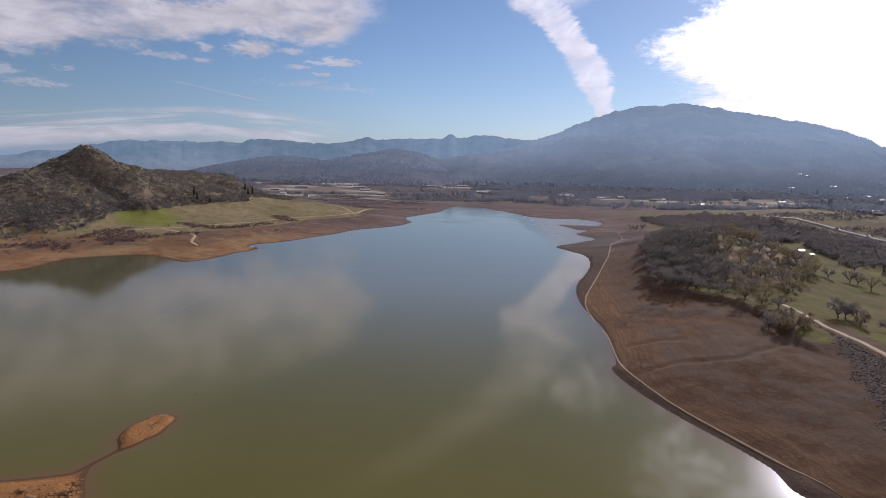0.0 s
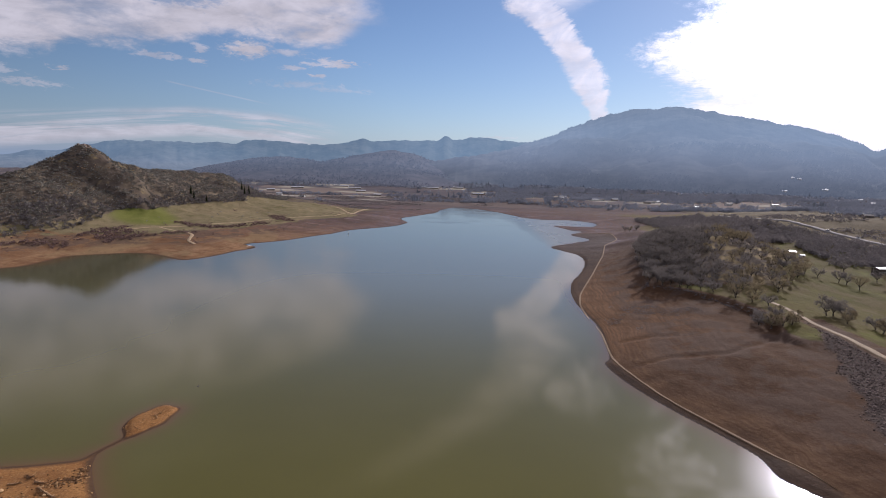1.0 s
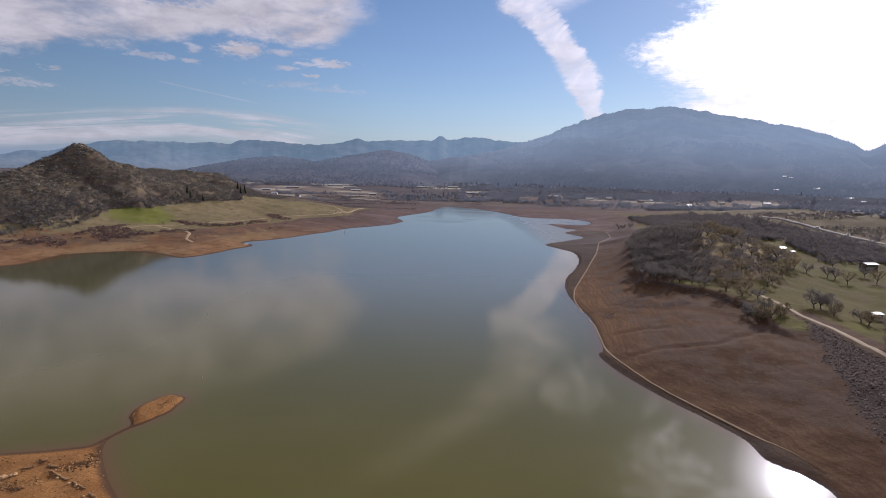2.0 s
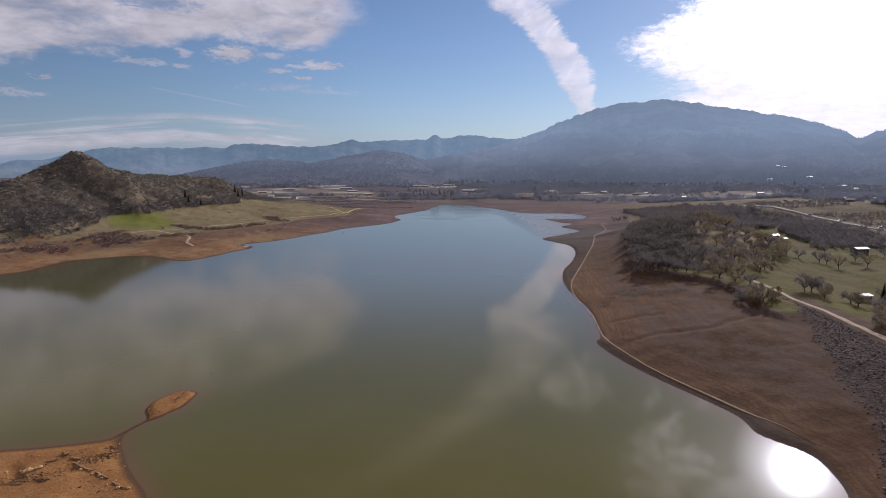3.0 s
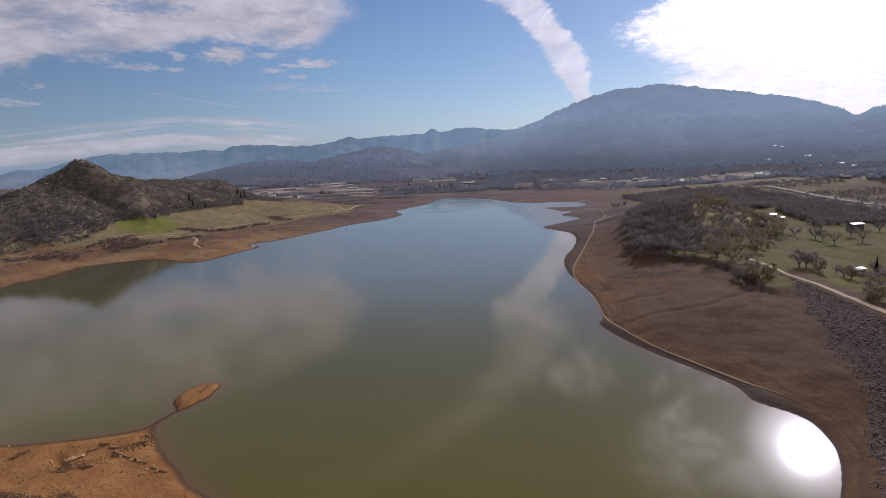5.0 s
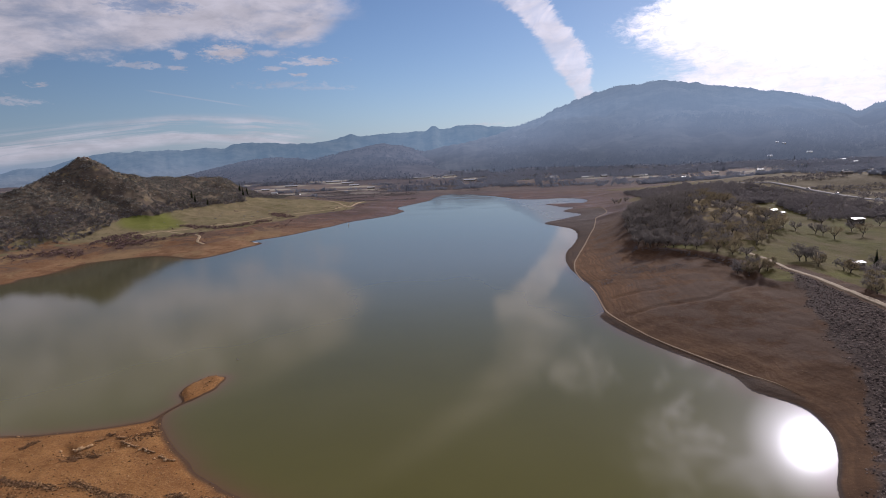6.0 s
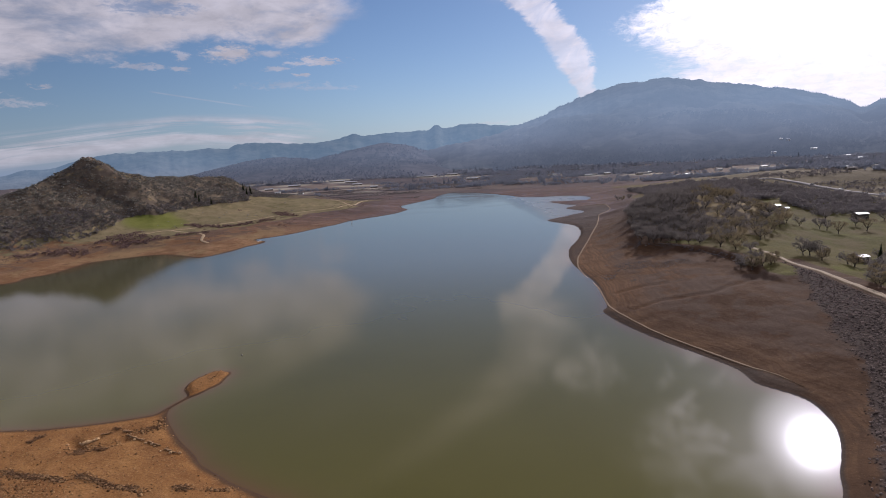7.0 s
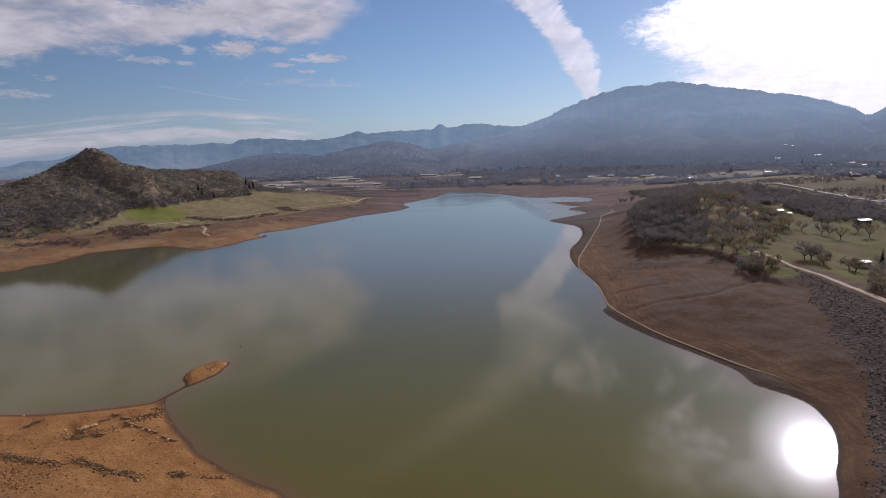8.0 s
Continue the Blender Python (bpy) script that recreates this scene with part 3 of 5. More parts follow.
def terrain(x, y, zones=False):
    """Height of the land over the lake's level; with zones, what covers it too."""
    x, y = np.asarray(x, float), np.asarray(y, float)
    wob_x, wob_y = 2.5 * fbm(x / 23, y / 23, 3), 2.5 * fbm(x / 23 + 40, y / 23, 3)
    calm = 1 - 0.8 * np.maximum(smooth((225 - y) / 40) * smooth((30 - x) / 40), smooth((x - 20) / 40) * smooth((620 - y) / 60))
    wob_x, wob_y = wob_x * calm, wob_y * calm
    d = signed(x + wob_x, y + wob_y, LAKE)
    islet = signed(x, y, BAR) + 0.9 * fbm(x / 3.5, y / 3.5, 3)
    east = smooth((x - 20) / 50) * smooth((760 - y) / 120)
    near = smooth((230 - y) / 60) * smooth((20 - x) / 40)
    far = smooth((y - 880) / 250)
    west = np.clip(1 - east - near, 0, 1) * (1 - far)
    land = np.maximum(d, 0)
    rise_w = np.interp(land, [0, 8, 60, 145, 250, 400], [0, 1, 6.5, 13, 25, 30])
    rise_e = np.interp(land, [0, 3, 60, 95, 200, 900], [0, 0.9, 9.3, 12, 12.5, 13])
    rise_e = rise_e * (1 - 0.6 * smooth((y - 440) / 90) * smooth((75 - land) / 40))
    rise_n = 0.5 * (1 - np.exp(-land / 3)) + 0.055 * land
    rise_n = np.minimum(rise_n, 12)
    rise_f = 0.8 * (1 - np.exp(-land / 10)) + np.interp(land, [0, 300, 900, 2500], [0, 5, 16, 20])
    total = east + near + far + west
    h = (rise_w * west + rise_e * east + rise_n * near + rise_f * far) / np.maximum(total, 1e-6)
    # low pasture behind the embankment
    off, run, side = along(x, y, DAM_ROAD)
    behind = np.where(side > 0, smooth((off - 6) / 70), 0) * smooth((620 - y) / 160) * smooth((y - 60) / 60 + 1)
    h = h * (1 - behind) + behind * np.minimum(h, 4.0 + 0.012 * np.maximum(y - 250, 0))
    h = h + fbm(x / 60, y / 60, 4) * np.clip(land / 40, 0, 1) * 2.2 + fbm(x / 6, y / 6, 3) * np.clip(land / 8, 0, 1) * 0.35
    h = h + np.where(land > 0, 0.035 * np.sin(h * 11 + 2 * fbm(x / 15, y / 15, 2)), 0) * np.clip(land / 6, 0, 1) * (h < 11)
    bank = smooth((x - knoll_edge(y) + 3 + 4 * fbm(x / 20, y / 20, 2)) / 2.2) * smooth((y - 225) / 20) * smooth((440 - y) / 60) * smooth((30 - (x - knoll_edge(y))) / 25)
    h = h + 2.3 * bank
    for gully in GULLIES:
        cut, _, _ = along(x + wob_x, y + wob_y, gully)
        h = h - 0.9 * np.exp(-(cut / 1.8) ** 2)
    h = h + 9 * bell(x, y, 250, 1340, 150, 80, 0, 2.0) * smooth(land / 60)
    # wooded knoll, the steep hill with its shoulder, low rises
    knoll = bell(x, y, 228, 478, 62, 105, -12, 2.4)
    h = h + 20 * knoll
    away, run_h, _ = along(x, y, [(px, py) for px, py, _ in HILL])
    marks = np.concatenate([[0], np.cumsum([math.hypot(q[0] - p[0], q[1] - p[1]) for p, q in zip(HILL, HILL[1:])])])
    crest = np.interp(run_h, marks, [p[2] for p in HILL])
    slope = np.clip(1 - away * (1 + 0.25 * fbm(x / 50, y / 50, 3)) / 150, 0, 1)
    hill = np.maximum(crest - h, 0) * (0.75 * slope ** 1.25 + 0.25 * smooth(slope)) * smooth(land / 50)
    h = h + hill + fbm(x / 26, y / 26, 4) * 6 * np.clip(hill / 25, 0, 1)
    h = np.where(d > 0, np.maximum(h, 0.15 * np.minimum(d, 3)), np.maximum(0.09 * d, -6))
    h = np.maximum(h, np.where(islet < 0, np.minimum(-islet * 0.42, 0.95), -0.12 * islet))
    neck = along(x, y, [(-95, 150), (-94.2, 154), (-92.6, 158), (-91.2, 162)])[0]
    h = np.maximum(h, 0.13 - 0.17 * neck)
    if not zones:
        return h
    grass = smooth((land - 55) / 40) * west * (0.42 + 0.58 * smooth((y - 540) / 90)) + smooth((off - 5) / 8) * (side > 0) * east + smooth((d - 120 - 90 * smooth((y - 520) / 80)) / 60) * east + far * smooth((land - 240) / 120)
    green = bell(x, y, -343, 678, 35, 50, 43, 8.0)
    wood = np.maximum(smooth((hill - 3) / 5), smooth((x - knoll_edge(y)) / 6) * smooth((knoll - 0.12 - 0.26 * smooth((x - 218) / 20)) * 6) * (y < 640))
    valley = smooth((y - 1050) / 200)
    hay = np.clip(sum(bell(x + 3 * wob_x, y + 3 * wob_y, hx, hy, ha, 2.4 * hb, turn, 6.0) for hx, hy, ha, hb, turn in HAY), 0, 1)
    verge = bell(x, y, 176, 257, 9, 20, -14, 3.0)
    opened = np.maximum(smooth((x - 197 - 0.42 * (y - 411)) / 12) * smooth((knoll - 0.05) * 8), bell(x, y, -440, 785, 48, 52) * smooth((h - 42) / 20) * smooth((98 - h) / 14))
    toe = np.interp(y, [20, 60, 80, 110, 131, 149, 172, 204, 240, 262], [60, 82, 92, 113, 127, 137, 144, 158, 174, 184])
    off_t, run_t, side_t = along(x, y, SHORE_TRACK)
    strand = np.where(side_t > 0, smooth((off_t - 0.4) / 0.5), 0) * smooth((24 + 60 * smooth((y - 430) / 60) - off_t) / 6) * smooth((x - 60) / 10) * smooth((y - 128) / 12) * (d > -3)
    riprap = smooth((x - toe + 3 - 6.0 * fbm(x / 9, y / 9, 3)) / 10) * (side <= 0) * smooth((off - 2.5) / 2) * (y < 268)
    foot = smooth((x - knoll_edge(y) - 1) / 4) * smooth((y - 268) / 12) * smooth((375 - y) / 30) * smooth((230 - x) / 20)
    grass = np.maximum(grass, np.maximum(verge, 0.75 * foot))
    return h, dict(olive=smooth((x - 90) / 60), near=np.clip(near, 0, 1), far_mud=np.maximum(smooth((y - 560) / 270), smooth((y - 500) / 170) * smooth((x - 20) / 80)), east=np.clip(east, 0, 1), grass=np.clip(grass, 0, 1), green=green, wood=wood, open=opened, hay=hay, valley=valley, riprap=riprap, strand=strand)


def sheet_mesh(name, xs, ys, zs, closed=False):
    """A grid of rows and columns as one smooth mesh."""
    rows, cols = xs.shape
    me = bpy.data.meshes.new(name)
    me.vertices.add(rows * cols)
    me.vertices.foreach_set("co", np.stack([xs, ys, zs], -1).astype(np.float32).ravel())
    i = np.arange(rows * cols).reshape(rows, cols)
    nxt = np.roll(i, -1, 1) if closed else i[:, 1:]
    a = i if closed else i[:, :-1]
    quads = np.stack([a[:-1], nxt[:-1], nxt[1:], a[1:]], -1).reshape(-1, 4)
    me.loops.add(quads.size)
    me.loops.foreach_set("vertex_index", quads.ravel().astype(np.int32))
    me.polygons.add(len(quads))
    me.polygons.foreach_set("loop_start", np.arange(0, quads.size, 4, dtype=np.int32))
    me.polygons.foreach_set("use_smooth", np.ones(len(quads), bool))
    me.update(calc_edges=True)
    return me


def build_ground():
    ahead = np.linspace(-46, 46, 570)
    round_back = np.linspace(46, 314, 60)[1:-1]
    az = np.radians(np.concatenate([ahead, round_back]))
    radius = np.concatenate([np.linspace(0.01, 50, 12)[:-1], np.geomspace(50, 1700, 490)[:-1], np.geomspace(1700, 4950, 64)])
    r, a = np.meshgrid(radius, az, indexing="ij")
    x, y = r * np.sin(a), r * np.cos(a) - 20
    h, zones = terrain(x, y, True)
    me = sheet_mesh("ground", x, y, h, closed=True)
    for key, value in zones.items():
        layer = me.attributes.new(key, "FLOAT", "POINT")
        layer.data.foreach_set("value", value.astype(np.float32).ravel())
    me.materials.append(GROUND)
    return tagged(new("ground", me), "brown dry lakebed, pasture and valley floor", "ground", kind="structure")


build_ground()


def build_water():
    across = np.concatenate([np.linspace(-900, -165, 40), np.arange(-160, -40, 1.6), np.linspace(-38, 300, 60)])
    ahead = np.concatenate([np.arange(30, 215, 1.6), np.linspace(218, 1200, 70)])
    xs, ys = np.meshgrid(across, ahead, indexing="xy")
    me = sheet_mesh("lake", xs, ys, np.zeros_like(xs))
    bed = np.minimum(terrain(xs, ys), 0)
    layer = me.attributes.new("shallow", "FLOAT", "POINT")
    layer.data.foreach_set("value", np.exp(bed * 3.2).astype(np.float32).ravel())
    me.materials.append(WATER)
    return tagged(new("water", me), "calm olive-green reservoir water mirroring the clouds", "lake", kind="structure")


build_water()


# ---- mountains ----
def mountain(name, label, mat, ridge, distance, depth, foot, seed, lump=1.0, cols=420, rows=46, crag=None):
    """A range whose skyline runs through (bearing, rise) in degrees as seen from over the lake."""
    ridge = np.array(ridge, float)
    bearing = np.linspace(ridge[0, 0], ridge[-1, 0], cols)
    rise = np.interp(bearing, ridge[:, 0], ridge[:, 1])
    soft = np.convolve(np.pad(rise, 3, "edge"), np.ones(7) / 7, "valid")
    crest = 83 + distance * np.tan(np.radians(soft))
    if crag is not None:
        crest = crest + 36 * np.exp(-np.abs((bearing - crag) / 0.48) ** 3) + 12 * np.exp(-np.abs((bearing + 7.4) / 0.4) ** 2)
    crest = crest + 10 * lump * fbm(bearing * 1.7 + seed, bearing * 0, 4)
    u = np.linspace(0, 1, rows)
    away = distance - depth * (1 - u)
    r, b = np.meshgrid(away, np.radians(bearing), indexing="ij")
    x, y = r * np.sin(b), r * np.cos(b) - 18
    shape = (0.35 * u + 0.65 * smooth(u))[:, None]
    z = foot + (crest[None, :] - foot) * shape
    spur = fbm(x / 420 + seed, y / 420, 5)
    z = z + spur * 120 * lump * (u * (1 - u) * 4)[:, None] + fbm(x / 45 + seed, y / 45, 3) * 9 * lump
    me = sheet_mesh(name, x, y, z)
    me.materials.append(mat)
    return tagged(new(name, me), label, "mountain", kind="structure"), (x, y, z)


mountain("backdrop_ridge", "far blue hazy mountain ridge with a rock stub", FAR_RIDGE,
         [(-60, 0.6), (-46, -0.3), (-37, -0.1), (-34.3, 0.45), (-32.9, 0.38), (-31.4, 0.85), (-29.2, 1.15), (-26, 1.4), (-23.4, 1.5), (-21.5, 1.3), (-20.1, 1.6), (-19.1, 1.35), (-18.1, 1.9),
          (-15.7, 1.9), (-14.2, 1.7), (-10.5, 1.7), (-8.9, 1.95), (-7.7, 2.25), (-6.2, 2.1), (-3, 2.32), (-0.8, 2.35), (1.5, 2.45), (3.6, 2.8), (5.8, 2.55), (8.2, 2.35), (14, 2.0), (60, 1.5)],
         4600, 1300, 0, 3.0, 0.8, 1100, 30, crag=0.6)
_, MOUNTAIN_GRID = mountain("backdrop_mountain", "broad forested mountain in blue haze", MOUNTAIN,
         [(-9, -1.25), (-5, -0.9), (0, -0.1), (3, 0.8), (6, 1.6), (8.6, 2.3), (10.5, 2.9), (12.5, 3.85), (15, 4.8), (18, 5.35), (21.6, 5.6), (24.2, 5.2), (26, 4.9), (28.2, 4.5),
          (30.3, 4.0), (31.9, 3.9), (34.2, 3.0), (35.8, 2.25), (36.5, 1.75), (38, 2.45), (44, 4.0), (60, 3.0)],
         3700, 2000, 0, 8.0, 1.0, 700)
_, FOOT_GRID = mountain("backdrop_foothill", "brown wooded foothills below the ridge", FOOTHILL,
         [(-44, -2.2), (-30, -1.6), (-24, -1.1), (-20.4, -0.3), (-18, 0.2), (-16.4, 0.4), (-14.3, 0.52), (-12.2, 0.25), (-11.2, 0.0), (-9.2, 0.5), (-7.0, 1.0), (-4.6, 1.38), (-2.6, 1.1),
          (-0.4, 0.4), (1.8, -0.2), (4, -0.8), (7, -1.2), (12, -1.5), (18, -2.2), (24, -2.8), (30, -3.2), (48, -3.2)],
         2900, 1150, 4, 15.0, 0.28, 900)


# ---- building helpers ----
def mesh_from(name, verts, faces, mats, smooth_faces=False):
    me = bpy.data.meshes.new(name)
    verts = np.asarray(verts, np.float32).reshape(-1, 3)
    faces = np.asarray(faces, np.int32)
    me.vertices.add(len(verts))
    me.vertices.foreach_set("co", verts.ravel())
    k = faces.shape[1]
    me.loops.add(faces.size)
    me.loops.foreach_set("vertex_index", faces.ravel())
    me.polygons.add(len(faces))
    me.polygons.foreach_set("loop_start", np.arange(0, faces.size, k, dtype=np.int32))
    me.polygons.foreach_set("use_smooth", np.full(len(faces), smooth_faces))
    me.update(calc_edges=True)
    for m in mats if isinstance(mats, (list, tuple)) else [mats]:
        me.materials.append(m)
    return me


def part(name, bm, mat, parent, label="", at=None):
    """One mesh object under a thing or a part."""
    me = bpy.data.meshes.new(name)
    bm.to_mesh(me)
    bm.free()
    me.materials.append(mat)
    ob = new(name, me)
    ob.parent = parent
    if at is not None:
        ob.location = at
    return tagged(ob, label) if label else ob


def box(w, d, h, z=0.0, x=0.0, y=0.0, bevel=0.0):
    bm = bmesh.new()
    bmesh.ops.create_cube(bm, size=1, matrix=Matrix.Translation((x, y, z + h / 2)) @ Matrix.Diagonal((w, d, h, 1)))
    if bevel:
        bmesh.ops.bevel(bm, geom=bm.edges[:], offset=bevel, segments=2, affect="EDGES", profile=0.7)
    return bm


def tube(points, radii, sides=6):
    """Rings along a bent line: vertices and quads."""
    points, verts, faces = np.asarray(points, float), [], []
    for k, (p, r) in enumerate(zip(points, radii)):
        t = points[min(k + 1, len(points) - 1)] - points[max(k - 1, 0)]
        t = t / (np.linalg.norm(t) + 1e-9)
        u = np.cross(t, (0.31, 0.17, 0.94) if abs(t[2]) < 0.9 else (1, 0, 0))
        u /= np.linalg.norm(u)
        v = np.cross(t, u)
        for s in range(sides):
            a = 2 * math.pi * s / sides
            verts.append(p + r * (math.cos(a) * u + math.sin(a) * v))
    for k in range(len(points) - 1):
        for s in range(sides):
            faces.append((k * sides + s, k * sides + (s + 1) % sides, (k + 1) * sides + (s + 1) % sides, (k + 1) * sides + s))
    return verts, faces


def shards(rng, centres, radii, size, per, squash=0.75):
    """Loose twig and leaf tufts: small bent triangles filling a ball round each centre."""
    c = np.repeat(np.asarray(centres, float), per, 0)
    rad = np.repeat(np.asarray(radii, float), per)
    d = rng.normal(size=(len(c), 3))
    d /= np.linalg.norm(d, axis=1, keepdims=True)
    d[:, 2] *= squash
    mid = c + d * (rad * rng.rand(len(c)) ** 0.45)[:, None]
    s = size if np.ndim(size) == 0 else np.repeat(size, per)
    v = mid[:, None, :] + rng.normal(size=(len(c), 3, 3)) * (0.55 * np.asarray(s).reshape(-1, 1, 1) if np.ndim(s) else 0.55 * s)
    return v.reshape(-1, 3), np.arange(len(c) * 3).reshape(-1, 3)


def scattered(template, places, sizes, spins, tilt=None):
    """Many copies of small forms joined into one list of vertices and faces; template is a list of (verts, faces)."""
    out_v, out_f, base = [], [], 0
    pick = np.arange(len(places)) % len(template)
    for k, (tv, tf) in enumerate(template):
        sel = pick == k
        if not sel.any():
            continue
        p, s, a = np.asarray(places)[sel], np.asarray(sizes)[sel], np.asarray(spins)[sel]
        s = s.reshape(len(p), -1)
        tv, tf = np.asarray(tv, float), np.asarray(tf)
        c, n = np.cos(a)[:, None], np.sin(a)[:, None]
        x, y, z = tv[None, :, 0] * s[:, :1], tv[None, :, 1] * s[:, :1], tv[None, :, 2] * s[:, -1:]
        v = np.stack([x * c - y * n, x * n + y * c, z], -1) + p[:, None, :]
        out_v.append(v.reshape(-1, 3))
        out_f.append((tf[None] + (base + np.arange(len(p)) * len(tv))[:, None, None]).reshape(-1, tf.shape[1]))
        base += len(p) * len(tv)
    return np.concatenate(out_v), np.concatenate(out_f)


def rock_form(seed, flat=0.7, level=1):
    bm = bmesh.new()
    bmesh.ops.create_icosphere(bm, subdivisions=level, radius=0.5)
    r = random.Random(seed)
    lean = Vector((r.uniform(-1, 1), r.uniform(-1, 1), r.uniform(-1, 1))).normalized()
    for v in bm.verts:
        v.co *= 1 + r.uniform(-0.22, 0.18)
        side = v.co.dot(lean)
        if side > 0.28:
            v.co -= lean * (side - 0.28)
        v.co.z *= flat
    verts = [tuple(v.co) for v in bm.verts]
    faces = [tuple(v.index for v in f.verts) for f in bm.faces]
    bm.free()
    return verts, faces


def height_at(x, y):
    return terrain(np.atleast_1d(np.asarray(x, float)), np.atleast_1d(np.asarray(y, float)))


# ---- more materials ----
def mottled(a, b, scale, bump=0.0, distance=0.05, island=False):
    def paint(n):
        p = place_of(n)
        f = n.noise(p, scale, 5, 0.65)
        g = n.noise(p, scale * 0.13, 3, 0.6)
        shade = n.add(n.mul(f, 0.6), n.mul(g, 0.45))
        if island:
            own = n.node("ShaderNodeNewGeometry").outputs["Random Per Island"]
            shade = n.add(n.mul(shade, 0.5), n.mul(own, 0.55))
        colour = n.mix(n.step(shade, 0.3, 0.75), a, b)
        return (colour, n.bump(f, bump, distance)) if bump else (colour, None)
    return paint


def crown_paint(a, b):
    def paint(n):
        own = n.node("ShaderNodeNewGeometry").outputs["Random Per Island"]
        tree = n.node("ShaderNodeObjectInfo").outputs["Random"]
        return n.mix(n.add(n.mul(own, 0.5), n.mul(tree, 0.5)), a, b), None
    return paint


BARK = material("oak_bark", mottled((0.08, 0.068, 0.058), (0.17, 0.145, 0.12), 3.0, 0.6), spec=0.1)
TWIGS = material("bare_oak_twigs", crown_paint((0.160, 0.143, 0.138), (0.240, 0.211, 0.192)), spec=0.0, sheer=0.42, even=0.82)
MOSSY = material("mossy_oak_twigs", crown_paint((0.215, 0.172, 0.112), (0.345, 0.275, 0.160)), spec=0.0, sheer=0.3, even=0.6)
NEEDLES = material("conifer_needles", crown_paint((0.014, 0.022, 0.014), (0.045, 0.055, 0.025)), spec=0.0, sheer=0.25, even=0.5)
SCRUB = material("hill_chaparral", mottled((0.185, 0.174, 0.166), (0.300, 0.274, 0.220), 0.05, island=True), spec=0.0, sheer=0.25, even=0.6)
WILLOW = material("bare_willow_stems", mottled((0.135, 0.088, 0.082), (0.255, 0.172, 0.152), 0.2, island=True), spec=0.0, sheer=0.3, even=0.5)
ROADSIDE = material("roadside_oak_twigs", mottled((0.188, 0.168, 0.166), (0.258, 0.230, 0.224), 0.05, island=True), spec=0.0, sheer=0.3, even=0.7)
FOOT_OAKS = material("hill_foot_oak_twigs", mottled((0.160, 0.142, 0.140), (0.225, 0.196, 0.186), 0.05, island=True), spec=0.0, sheer=0.3, even=0.75)
# valley haze put into these base colours: paler and bluer than the trees
HAZED_WOODS = material("haze_paled_oak_woods", mottled((0.235, 0.258, 0.315), (0.280, 0.294, 0.350), 0.02, island=True), spec=0.0, sheer=0.3, even=0.8)
HAZED_FIRS = material("valley_conifers", mottled((0.180, 0.205, 0.240), (0.23, 0.250, 0.285), 0.02, island=True), spec=0.0, sheer=0.25, even=0.7)
STONE = material("riprap_stone", mottled((0.060, 0.047, 0.042), (0.330, 0.260, 0.222), 0.8, 0.5, island=True), spec=0.0)
PALE_STONE = material("pale_boulder", mottled((0.42, 0.255, 0.125), (0.64, 0.44, 0.245), 1.5, 0.6), spec=0.0)
DARK_STONE = material("brown_cobble", mottled((0.11, 0.062, 0.032), (0.36, 0.215, 0.105), 1.2, 0.5, island=True), spec=0.0)
DRIFT = material("grey_driftwood", mottled((0.22, 0.130, 0.066), (0.48, 0.31, 0.17), 2.5, 0.5), spec=0.0)
ROOTS = material("dark_roots", mottled((0.12, 0.070, 0.040), (0.31, 0.195, 0.115), 2.5, 0.5), spec=0.0)
GRAVEL = material("gravel_road", mottled((0.225, 0.162, 0.10), (0.33, 0.25, 0.16), 0.5, 0.4), spec=0.15)
FIELD_TRACK = material("sandy_track", mottled((0.31, 0.225, 0.135), (0.43, 0.32, 0.20), 0.6, 0.4), spec=0.1)
DIRT_TRACK = material("dirt_track", mottled((0.19, 0.130, 0.082), (0.27, 0.190, 0.120), 0.6, 0.4), spec=0.1)
ASPHALT = material("highway_asphalt", mottled((0.22, 0.200, 0.190), (0.31, 0.283, 0.262), 0.4), spec=0.05)
WHITE_WALL = material("white_siding", mottled((0.62, 0.60, 0.56), (0.80, 0.78, 0.74), 0.8), rough=0.6)
DARK_WALL = material("weathered_barn_boards", mottled((0.055, 0.045, 0.04), (0.12, 0.10, 0.085), 1.2, 0.4), rough=0.85)
TAN_WALL = material("tan_siding", mottled((0.26, 0.21, 0.16), (0.36, 0.30, 0.23), 0.8), rough=0.8)
METAL_ROOF = material("bright_metal_roof", mottled((0.72, 0.72, 0.72), (0.85, 0.85, 0.85), 0.7), rough=0.32, metal=0.9, spec=0.5)
PALE_ROOF = material("pale_sheet_roof", mottled((0.42, 0.42, 0.43), (0.58, 0.58, 0.58), 0.7), rough=0.6)
SHINGLE = material("grey_shingle_roof", mottled((0.11, 0.10, 0.10), (0.20, 0.18, 0.17), 1.5, 0.4), rough=0.8)
GLASS = material("dark_window_glass", lambda n: ((0.02, 0.025, 0.03), None), rough=0.08, spec=0.6)
DOOR_PAINT = material("brown_door_paint", mottled((0.14, 0.08, 0.05), (0.20, 0.12, 0.08), 2.0), rough=0.5)
CAR_WHITE = material("white_car_paint", mottled((0.74, 0.74, 0.74), (0.80, 0.80, 0.80), 0.5), rough=0.25, spec=0.6)
CAR_GREY = material("silver_car_paint", mottled((0.38, 0.39, 0.40), (0.45, 0.46, 0.47), 0.5), rough=0.3, metal=0.4)
RUBBER = material("tyre_rubber", mottled((0.015, 0.015, 0.015), (0.03, 0.03, 0.03), 3.0), rough=0.9)
BUOY_PAINT = material("buoy_paint", mottled((0.16, 0.14, 0.12), (0.30, 0.26, 0.22), 3.0), rough=0.5)
